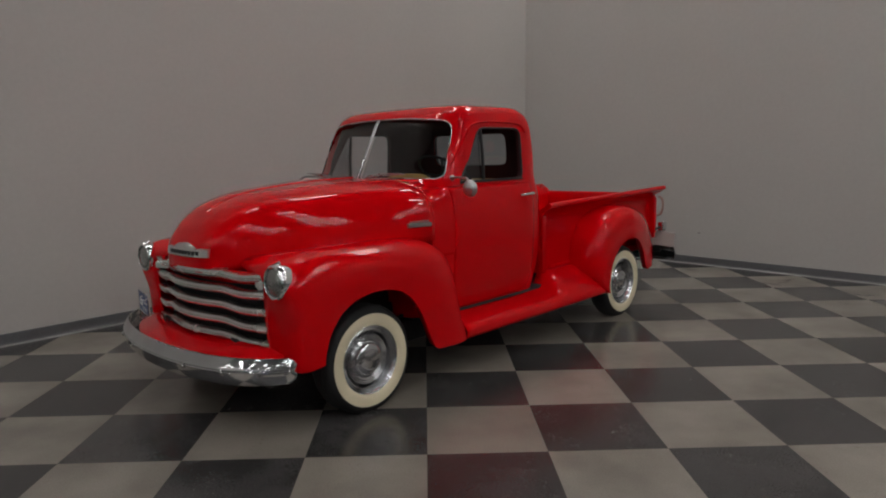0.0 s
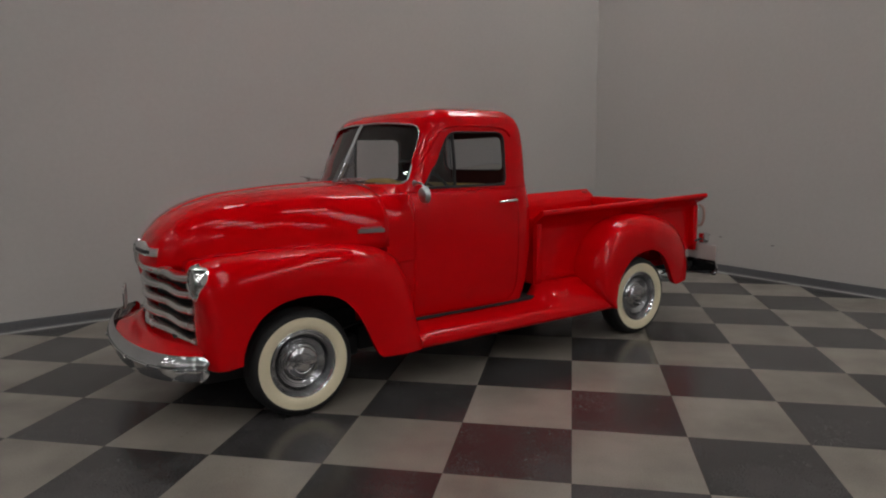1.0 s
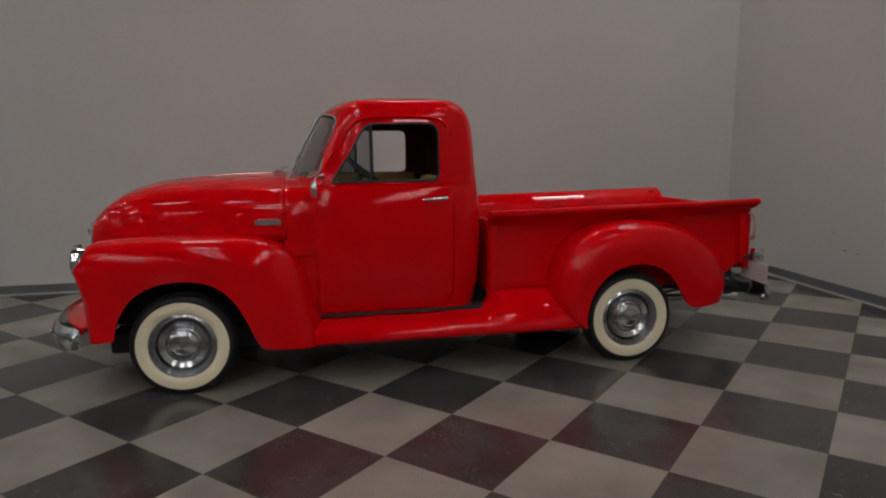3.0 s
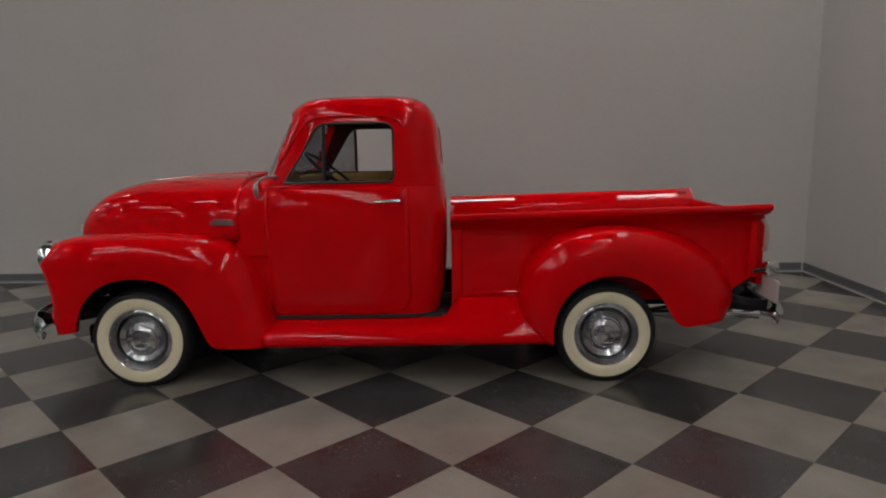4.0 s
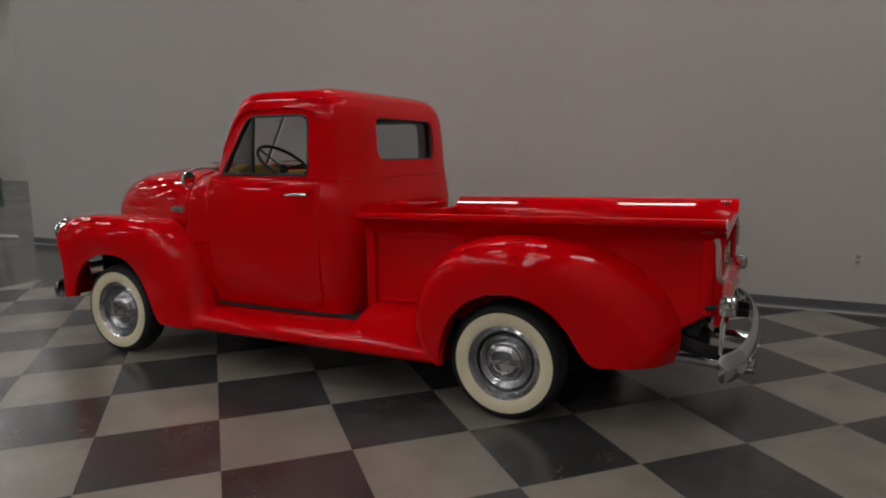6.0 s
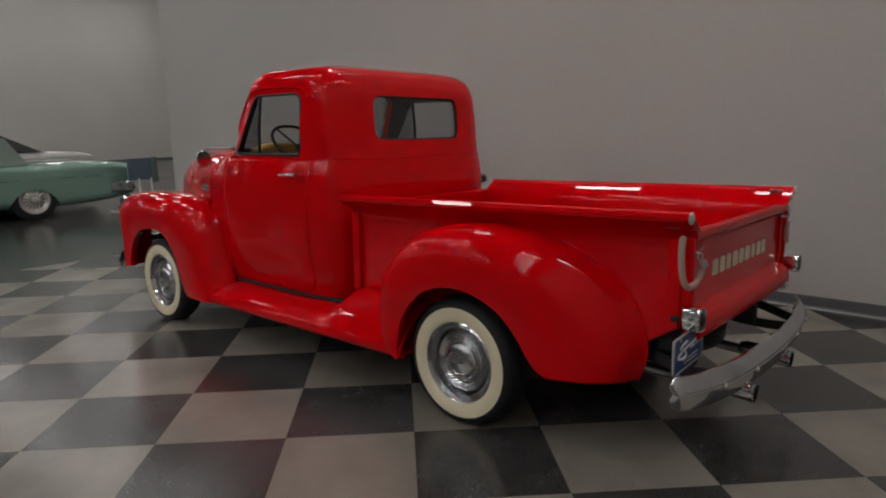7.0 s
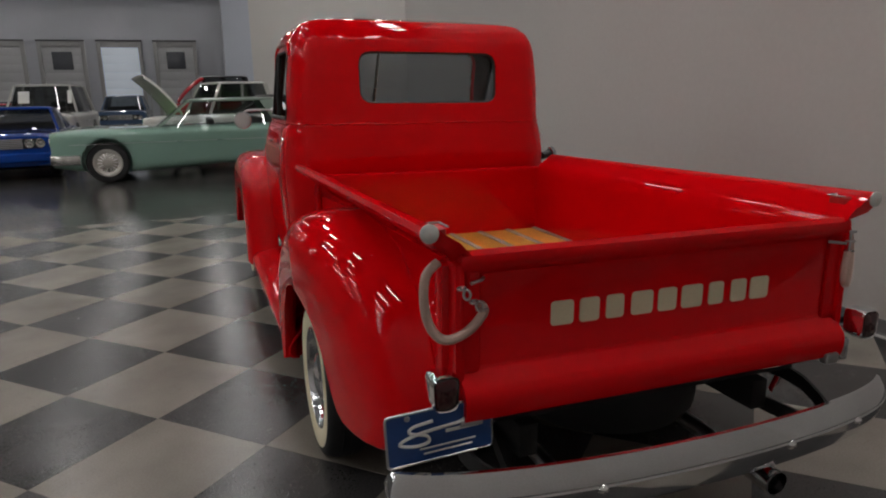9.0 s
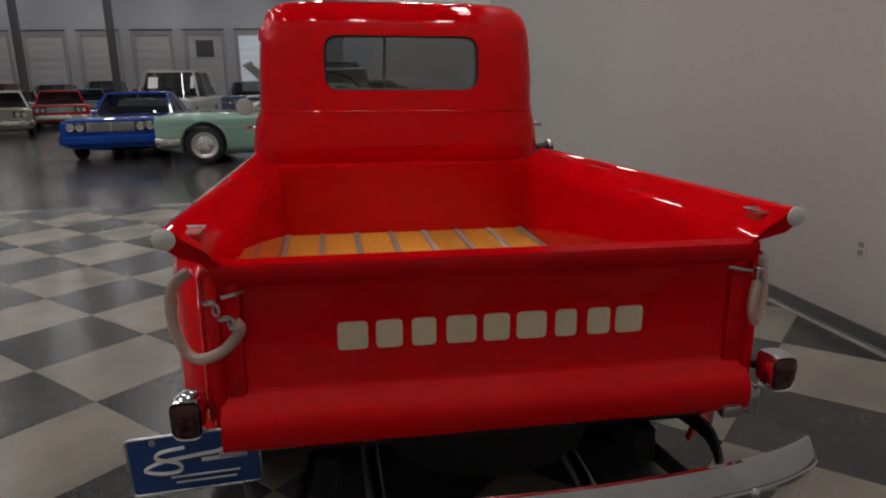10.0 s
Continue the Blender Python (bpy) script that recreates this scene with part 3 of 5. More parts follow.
tube(bm, [(x, 0, hood_top(x) + 0.001) for x in np.linspace(-0.5, 0.62, 40)], 0.004, 6)
part("hood_seam", bm, RED, hood)
# cowl between the hood and the windshield
bm = bmesh.new()
rows = []
for y in np.linspace(-0.70, 0.70, 40):
    a = hood_point(0.60, math.acos(max(-1, min(1, -math.copysign((abs(y) / 0.772) ** (1 / 0.57), y)))))
    rows.append([(0.58, y, a[2] - 0.006), (0.62, y, a[2] - 0.012), (max(0.66, screen_x(y, 1.30, 0.02)), y, min(1.30, a[2] + 0.01)), (max(0.72, screen_x(y, 1.30, 0.12)), y, 1.24)])
grid(bm, rows)
part("cowl", bm, RED, cab, thick=0.01)
# cowl sides: the skin that carries the hood's flank on to the door
for s in (-1, 1):
    bm = bmesh.new()
    rows = []
    for z in np.linspace(0.82, 1.262, 34):
        zf, zt, w = hood_foot(0.618), hood_top(0.618), hood_w(0.618)
        r = (max(0.0, z - zf) / (zt - zf)) ** (1 / 0.57)
        y0, y1 = w * max(0.0, 1 - r * r) ** 0.285 - 0.004, cab_side(0.822, z) + 0.001
        rows.append([(0.618 + 0.204 * u, s * (y0 + (y1 - y0) * (u * u * (3 - 2 * u))), z) for u in np.linspace(0, 1, 14)])
    grid(bm, rows)
    part("cowl_side", bm, RED, cab, thick=-0.006 if s > 0 else 0.006)
# wipers
for s in (-1, 1):
    bm = bmesh.new()
    tube(bm, [(0.555, s * 0.20, 1.325), (0.585, s * 0.30, 1.338), (0.60, s * 0.42, 1.345), (0.63, s * 0.52, 1.35)], 0.004, 6, n=12)
    tube(bm, [(0.57, s * 0.20, 1.335), (0.575, s * 0.32, 1.352), (0.60, s * 0.52, 1.355)], 0.0035, 6, n=10)
    part("wiper", bm, STEEL, cab, "thin wiper arm resting on the cowl")
# badge bars on the hood's sides, emblem on its nose
for s in (-1, 1):
    bm = bmesh.new()
    y = lambda x: hood_w(x) * 0.98 + 0.010
    rows = []
    for x in np.linspace(0.445, 0.605, 12):
        yy = s * y(x)
        rows.append([(x, yy, 1.022), (x, yy + s * 0.016, 1.026), (x, yy + s * 0.016, 1.046), (x, yy, 1.050)])
    vs = grid(bm, rows, close_u=True)
    fill(bm, vs[0])
    fill(bm, vs[-1])
    for x in np.linspace(0.47, 0.59, 9):
        box(bm, x - 0.004, x + 0.004, s * y(x) - 0.006, s * y(x) + 0.010, 1.049, 1.062, 0.002)
    part("side_badge", bm, STEEL, hood, "worn chrome badge bar")


def nose_x(y, z):
    """The front of the hood at a height and side."""
    for x in np.linspace(-0.690, -0.2, 240):
        w, zt, zf = hood_w(x), hood_top(x), hood_foot(x)
        if zt >= z:
            s = ((z - zf) / (zt - zf)) ** (1 / 0.57) if z > zf else 0
            if w * max(0.0, 1 - s * s) ** 0.285 >= abs(y):
                return x
    return -0.3


bm = bmesh.new()
rows = []
for y in np.linspace(-0.255, 0.155, 33):
    x = nose_x(y, 0.955)
    top = 0.985 + 0.028 * math.exp(-((y + 0.035) / 0.085) ** 4)
    rows.append([(x + 0.01, y, 0.935), (x - 0.016, y, 0.937), (x - 0.010, y, top - 0.004), (x + 0.012, y, top)])
vs = grid(bm, rows, close_u=True)
fill(bm, vs[0])
fill(bm, vs[-1])
emblem = part("nose_emblem", bm, BRUSHED, hood, "brushed chrome nose emblem plate")
for y in np.linspace(-0.185, 0.09, 9):
    bm = bmesh.new()
    x = nose_x(y, 0.955) - 0.014
    box(bm, x - 0.005, x + 0.012, y - 0.011, y + 0.011, 0.948, 0.970, 0.002)
    part("emblem_bar", bm, GASKET, emblem, "dark inlay bar")

# front fenders: outer line and wheel opening, both from the front foot over the top to the rear foot
FP = [(-0.540, 0.365), (-0.550, 0.49), (-0.560, 0.63), (-0.576, 0.76), (-0.572, 0.875), (-0.50, 0.945), (-0.34, 0.972), (-0.1, 0.98), (0.1, 0.98), (0.28, 0.975), (0.44, 0.960), (0.57, 0.925), (0.67, 0.86), (0.735, 0.75), (0.775, 0.60), (0.81, 0.45), (0.85, 0.33), (0.865, 0.262)]
FA = [(-0.375, 0.385), (-0.37, 0.43), (-0.355, 0.48), (-0.335, 0.53), (-0.295, 0.59), (-0.245, 0.642), (-0.16, 0.69), (-0.055, 0.715), (0.055, 0.718), (0.165, 0.698), (0.25, 0.65), (0.315, 0.58), (0.36, 0.505), (0.395, 0.43), (0.42, 0.37), (0.445, 0.32), (0.465, 0.29), (0.49, 0.272)]
RP = [(2.565, 0.265), (2.47, 0.33), (2.405, 0.45), (2.40, 0.57), (2.43, 0.69), (2.49, 0.79), (2.58, 0.880), (2.70, 0.940), (2.84, 0.972), (2.98, 0.983), (3.13, 0.973), (3.29, 0.947), (3.45, 0.90), (3.595, 0.82), (3.71, 0.72), (3.78, 0.60), (3.80, 0.48), (3.765, 0.365)]
RA = [(2.60, 0.275), (2.592, 0.32), (2.598, 0.37), (2.612, 0.44), (2.64, 0.51), (2.69, 0.58), (2.76, 0.64), (2.85, 0.68), (2.94, 0.697), (3.03, 0.692), (3.11, 0.667), (3.175, 0.632), (3.225, 0.59), (3.27, 0.54), (3.31, 0.48), (3.345, 0.42), (3.385, 0.372), (3.43, 0.347)]


def fender(name, outer_line, opening, width, inner, front):
    """A bulged fender: lip, side, shoulder, crown and inner skirt, drawn along the wheel opening."""
    o, a = spline(outer_line, 96), spline(opening, 96)
    bm = bmesh.new()
    rows = []
    for k in range(96):
        (ox, oz), (ax, az) = o[k], a[k]
        t, half = k / 95, width
        d = Vector((ox - ax, oz - az))
        row = [(ax + d.x * 0.02, -(half - 0.05), az + d.y * 0.02), (ax, -(half - 0.012), az), (ax - 0.0 * d.x, -half, az)]
        ahead = max(0.0, 1 - t / 0.34) ** 0.7 if front else 0.0
        pod = math.exp(-((oz - 0.83) / 0.13) ** 2)
        for f, drop in ((0.12, 0.004), (0.3, 0.008), (0.5, 0.006), (0.66, -0.006), (0.8, -0.030), (0.91, -0.072), (0.98, -0.13), (1.0, -0.19)):
            drop *= 1 - (0.1 + 0.62 * pod) * min(1.0, 1.9 * ahead)
            row.append((ax + d.x * f, -(half + drop), az + d.y * f))
        edge = half - 0.19 * (1 - (0.1 + 0.62 * pod) * min(1.0, 1.9 * ahead))
        for g in (0.35, 0.7, 1.0):
            yy = edge + (inner(ox, oz) - edge) * g
            px, pz = ox, oz
            if front:
                px += (max(ox, -0.556) - ox) * g * g
                pz -= 0.030 * g * g * (1 - min(1.0, ahead * 1.5))
            row.append((px, -yy, pz))
        if not front:
            row = [(p[0], max(p[1], min(-0.645, p[1] + 0.15 * min(1.0, max(0.0, (p[0] - 3.00) / 0.72)) ** 1.25)), p[2]) for p in row]
        rows.append(row)
    grid(bm, rows)
    return part(name, bm, RED, truck, thick=0.010)


def front_inner(x, z):
    up = min(1.0, max(0.0, (z - 0.82) / 0.12))
    up = up * up * (3 - 2 * up)
    beside_hood = max(0.40, hood_w(x) - 0.03)
    return beside_hood if x > -0.4 else 0.655 + (beside_hood - 0.655) * up


ff = fender("front_fender", FP, FA, 0.925, front_inner, True)
flipped(ff).location.y = -0.04
rf = fender("rear_fender", RP, RA, 0.93, lambda x, z: 0.635, False)
flipped(rf)

# valance and apron behind the grille and above the bumper
bm = bmesh.new()
rows = []
for y in np.linspace(-0.62, 0.62, 41):
    q = 1 - (abs(y) / 0.62) ** 2.2
    rows.append([(-0.53 - 0.13 * q, y, 0.872), (-0.50 - 0.12 * q, y, 0.80)])
grid(bm, rows)
part("grille_header", bm, RED, truck, thick=0.01)
bm = bmesh.new()
rows = []
for y in np.linspace(-0.80, 0.80, 49):
    q = max(0.0, 1 - (abs(y) / 0.80) ** 2.4)
    rows.append([(-0.45 - 0.20 * q, y, 0.485), (-0.50 - 0.22 * q, y, 0.468), (-0.58 - 0.26 * q, y, 0.440), (-0.58 - 0.26 * q, y, 0.40)])
grid(bm, rows)
part("gravel_pan", bm, RED, truck, "red pan between grille and bumper", thick=0.01)
bm = bmesh.new()
rows = []
for y in np.linspace(-0.62, 0.62, 31):
    q = 1 - (abs(y) / 0.62) ** 2.2
    rows.append([(-0.45 - 0.12 * q, y, z) for z in (0.46, 0.86)])
grid(bm, rows)
part("grille_backing", bm, BLACK, truck, "black recess behind the grille bars", thick=0.01)

# five curved grille bars
grille = new("grille")
grille.parent = truck
grille.location.y = -0.025
tagged(grille, "five curved chrome grille bars")
for k in range(5):
    z = 0.855 - 0.086 * k
    half = 0.632 + 0.003 * k
    bm = bmesh.new()
    rows = []
    for y in np.linspace(-half, half, 61):
        u = abs(y) / half
        q = 0.62 * (1 - u ** 2.4) + 0.38 * math.exp(-(u / 0.36) ** 2)
        x = -0.548 - 0.132 * q + 0.002 * k
        arch = -0.012 * math.exp(-((abs(y) / half - 0.75) / 0.25) ** 2)
        zz = z + arch + 0.010 * math.exp(-((u - 0.52) / 0.15) ** 2) + 0.004 * math.cos(y * 9) - (0.004 + 0.007 * k) * (abs(y) / half) ** 3
        prof = [(0.035, 0.028), (0.004, 0.030), (-0.013, 0.020), (-0.016, 0.004), (-0.008, -0.006), (-0.014, -0.013), (-0.008, -0.026), (0.035, -0.028)]
        rows.append([(x + dx, y, zz + dz * 0.84) for dx, dz in prof])
    vs = grid(bm, rows, close_u=True)
    fill(bm, vs[0])
    fill(bm, vs[-1])
    part("grille_bar", bm, BRUSHED, grille)
for s in (-1, 1):
    bm = bmesh.new()
    box(bm, -0.560, -0.535, s * 0.565 - 0.055, s * 0.565 + 0.055, 0.787, 0.829, 0.006, m=Matrix.Translation((-0.575, s * 0.575, 0)) @ Matrix.Rotation(s * radians(22), 4, "Z") @ Matrix.Translation((0.575, -s * 0.575, 0)))
    part("parking_light", bm, PALE, grille, "pale rectangular parking light lens")

# headlights
for s in (-1, 1):
    lamp = new("headlight")
    lamp.parent = truck
    tagged(lamp, "round chrome-rimmed headlight")
    m = pose(-0.552, s * 0.775 - 0.025, 0.845, 0, -90, 0) @ Matrix.Diagonal((0.87, 0.87, 0.92, 1))
    bm = bmesh.new()
    lathe(bm, [(0.070, -0.10), (0.098, -0.05), (0.110, 0.0), (0.112, 0.018), (0.106, 0.034), (0.095, 0.040), (0.088, 0.036), (0.088, 0.02)], 48, m)
    part("rim", bm, CHROME, lamp)
    bm = bmesh.new()
    lathe(bm, [(0.001, 0.046), (0.03, 0.044), (0.06, 0.039), (0.08, 0.032), (0.089, 0.026)], 48, m)
    part("lens", bm, LENS, lamp, "ribbed headlight glass")
    bm = bmesh.new()
    tube(bm, [(-0.580, s * 0.775 - 0.025, 0.933), (-0.540, s * 0.775 - 0.025, 0.945)], 0.009, 10)
    part("rim_clip", bm, CHROME, lamp)


# bumpers
def bumper(name, x_mid, x_end, half, z, direction, label, curl):
    bm = bmesh.new()
    rows = []
    for y in half * np.sin(np.linspace(-math.pi / 2, math.pi / 2, 111)):
        u = abs(y) / half
        x = x_mid + (x_end - x_mid) * (0.62 * u ** 2.2 + 0.38 * u ** 9)
        h = (0.074 - 0.006 * u ** 6) * (1 if u < 0.968 else math.sqrt(max(0.2, 1 - ((u - 0.968) / 0.032) ** 2 * 0.8)))
        zz = z + curl * u ** 2
        prof = [(-0.006, h), (0.004, h - 0.002), (0.022, h * 0.62), (0.036, h * 0.24), (0.0365, h * 0.18), (0.033, h * 0.13), (0.036, h * 0.06), (0.030, -h * 0.35), (0.020, -h * 0.7), (0.010, -h + 0.003), (0.0, -h), (-0.004, -h * 0.6), (0.010, 0), (0.0, h * 0.6)]
        rows.append([(x + direction * dx, y, zz + dz) for dx, dz in prof])
    vs = grid(bm, rows, close_u=True)
    fill(bm, vs[0])
    fill(bm, vs[-1])
    ob = part(name, bm, BUMPER, truck, label)
    for y in (-0.62, -0.32, 0.32, 0.62):
        u = abs(y) / half
        x = x_mid + (x_end - x_mid) * (0.62 * u ** 2.2 + 0.38 * u ** 9)
        bm = bmesh.new()
        lathe(bm, [(0.016, 0), (0.014, 0.006), (0.008, 0.011), (0.001, 0.012)], 14, pose(x + direction * 0.034, y, z + curl * u * u, 0, 90 * direction, 0))
        part("bumper_bolt", bm, CHROME, ob)
    for y in (-0.42, 0.42):
        bm = bmesh.new()
        u = abs(y) / half
        x = x_mid + (x_end - x_mid) * (0.62 * u ** 2.2)
        side = math.copysign(1, y)
        for path in ([(0.02, 0.54, 0.02), (0.12, 0.60, 0.03), (0.25, 0.615, 0.06), (0.45, 0.50, 0.10)], [(0.02, 0.53, -0.02), (0.25, 0.48, -0.01), (0.55, 0.42, 0.05)]):
            rows = []
            for a, b, c in spline(path, 14):
                q = (x - direction * a, side * b, z + c)
                rows.append([(q[0], q[1] - 0.006, q[2] - 0.024), (q[0], q[1] + 0.006, q[2] - 0.024), (q[0], q[1] + 0.006, q[2] + 0.024), (q[0], q[1] - 0.006, q[2] + 0.024)])
            vs = grid(bm, rows, close_u=True)
            fill(bm, vs[0])
            fill(bm, vs[-1])
        part("bumper_bracket", bm, BLACK, ob, "black bumper iron")
    return ob


front_bumper = bumper("front_bumper", -0.850, -0.560, 0.925, 0.385, -1, "curved chrome front bumper", 0.02)
rear_bumper = bumper("rear_bumper", 4.120, 3.99, 0.862, 0.405, 1, "curved chrome rear bumper with a worn end", 0.016)


# wheels
def wheel(x, s):
    w = new("wheel")
    w.parent = truck
    tagged(w, "chrome steel wheel with a wide whitewall tyre")
    m = Matrix.Translation((x, s * 0.775, 0.310 if s < 0 else 0.338)) @ Matrix.Rotation(radians(90 if s < 0 else -90), 4, "X")
    bm = bmesh.new()
    lathe(bm, [(0.20, -0.085), (0.25, -0.095), (0.282, -0.09), (0.305, -0.07), (0.317, -0.04), (0.319, 0), (0.317, 0.04), (0.310, 0.066), (0.297, 0.081), (0.277, 0.089), (0.272, 0.088)], 72, m)
    for r0, h0 in ((0.3195, -0.03), (0.3205, 0.0), (0.3195, 0.03)):
        lathe(bm, [(r0 - 0.004, h0 - 0.006), (r0, h0 - 0.005), (r0, h0 + 0.005), (r0 - 0.004, h0 + 0.006)], 72, m)
    tyre = part("tyre", bm, RUBBER, w)
    bm = bmesh.new()
    lathe(bm, [(0.273, 0.0875), (0.272, 0.0895), (0.24, 0.0925), (0.215, 0.089), (0.203, 0.082), (0.200, 0.074)], 72, m)
    part("whitewall", bm, WHITEWALL, tyre, "cream whitewall band")
    bm = bmesh.new()
    lathe(bm, [(0.204, 0.070), (0.206, 0.080), (0.201, 0.084), (0.197, 0.079), (0.193, 0.081), (0.188, 0.073), (0.184, 0.075), (0.180, 0.066), (0.176, 0.067), (0.172, 0.056), (0.168, 0.056), (0.163, 0.036), (0.157, 0.018), (0.148, 0.014)], 72, m)
    part("rim", bm, RIM, w, "ringed chrome rim")
    bm = bmesh.new()
    lathe(bm, [(0.153, 0.012), (0.151, 0.044), (0.145, 0.053), (0.139, 0.050), (0.134, 0.057), (0.127, 0.053), (0.121, 0.060), (0.112, 0.056), (0.104, 0.049), (0.098, 0.052), (0.094, 0.066), (0.086, 0.073), (0.060, 0.080), (0.056, 0.078), (0.030, 0.085), (0.001, 0.087)], 60, m)
    part("hubcap", bm, RIM, w, "stepped chrome hubcap")
    bm = bmesh.new()
    lathe(bm, [(0.20, 0.03), (0.19, -0.06), (0.08, -0.06), (0.03, -0.05), (0.001, -0.05)], 32, m)
    part("brake_drum", bm, BLACK, w)


for x in (-0.006, 2.938):
    for s in (-1, 1):
        wheel(x, s)

# running boards with the raised step ahead of the rear fender
for s in (-1, 1):
    bm = bmesh.new()
    rows = []
    for x in np.linspace(0.78, 2.60, 40):
        lift = 0.12 / (1 + math.exp(-(x - 1.97) / 0.018))
        prof = [(0.60, 0.402 + lift), (0.68, 0.398 + lift * 0.97), (0.71, 0.394 + lift * 0.90), (0.76, 0.388 + lift * 0.70), (0.81, 0.379 + lift * 0.49), (0.86, 0.364 + lift * 0.27), (0.89, 0.350 + lift * 0.10), (0.905, 0.335), (0.915, 0.315), (0.915, 0.285), (0.900, 0.268), (0.87, 0.266)]
        rows.append([(x, s * y, z) for y, z in prof])
    grid(bm, rows)
    part("running_board", bm, RED, truck, thick=0.012)

# the bed
bed = new("bed")
bed.parent = truck
tagged(bed, "red pickup bed with flared side rails")


def bed_rise(x):
    return (0, 0, 0.018 * (x - 3.97))


for s in (-1, 1):
    bm = bmesh.new()
    prof = [(0.632, 0.49), (0.640, 0.50), (0.640, 0.935), (0.648, 0.975), (0.672, 1.012), (0.712, 1.042), (0.730, 1.056), (0.752, 1.066), (0.759, 1.082), (0.752, 1.098), (0.735, 1.104), (0.718, 1.097), (0.700, 1.080), (0.655, 1.052), (0.628, 1.022), (0.618, 0.98), (0.618, 0.49)]
    sweep(bm, [(s * y, z) for y, z in prof], "x", 1.972, 3.985, steps=24, shift=bed_rise)
    for v in bm.verts:
        if v.co.z < 0.53:
            v.co.z += 0.13 * min(1.0, max(0.0, (v.co.x - 3.72) / 0.2))
        if v.co.z < 1.02 and v.co.x > 3.935:
            v.co.x = 3.935
    side = part("bed_side", bm, RED, bed)
    bm = bmesh.new()
    lathe(bm, [(0.024, 0), (0.024, 0.004), (0.018, 0.008), (0.001, 0.009)], 24, pose(3.985, s * 0.736, 1.082, 0, 90, 0))
    part("rail_cap", bm, PALE, side, "pale round rail end cap")
    # solid block in darker red, standing for the shade inside the pocket
    bm = bmesh.new()
    box(bm, 3.875, 3.935, *sorted((s * 0.672, s * 0.712)), 1.030, 1.0835, 0.004, 1)
    part("stake_pocket", bm, RED_SHADED, side, "darker red block for the shaded square hole of the stake pocket")
    bm = bmesh.new()
    for a, b in (((3.873, 0.670), (3.937, 0.670)), ((3.873, 0.714), (3.937, 0.714)), ((3.873, 0.670), (3.873, 0.714))):
        tube(bm, [(a[0], s * a[1], 1.086), (b[0], s * b[1], 1.086)], 0.003, 6)
    part("pocket_rim", bm, STEEL, side, "bare metal pocket rim")
    for x, wdt in ((2.01, 0.03), (3.945, 0.035)):
        bm = bmesh.new()
        box(bm, x - wdt, x + wdt, *sorted((s * 0.638, s * 0.668)), 0.50 if x < 3 else 0.63, 1.00 + bed_rise(x)[2], 0.012)
        part("stake_post", bm, RED, side)
    bm = bmesh.new()
    tube(bm, [(2.10, s * 0.642, 0.54), (3.68, s * 0.642, 0.54)], 0.012, 8)
    part("sill_rib", bm, RED, side)
bm = bmesh.new()
prof = [(1.972, 0.50), (1.992, 0.50), (1.992, 0.93), (2.003, 0.975), (1.999, 1.0), (1.982, 1.006), (1.967, 0.99), (1.972, 0.93)]
sweep(bm, prof, "y", -0.63, 0.63)
part("bed_front_panel", bm, RED, bed)
for i in range(7):
    y = -0.525 + 0.175 * i
    bm = bmesh.new()
    box(bm, 1.995, 3.935, y - 0.0735, y + 0.0735, 0.615, 0.642, 0.002)
    part("plank", bm, WOOD, bed, "varnished yellow bed plank")
for i in range(8):
    y = -0.6125 + 0.175 * i
    bm = bmesh.new()
    box(bm, 1.995, 3.935, y - 0.015, y + 0.015, 0.618, 0.648, 0.004)
    part("skid_strip", bm, STRIP, bed, "grey metal skid strip")

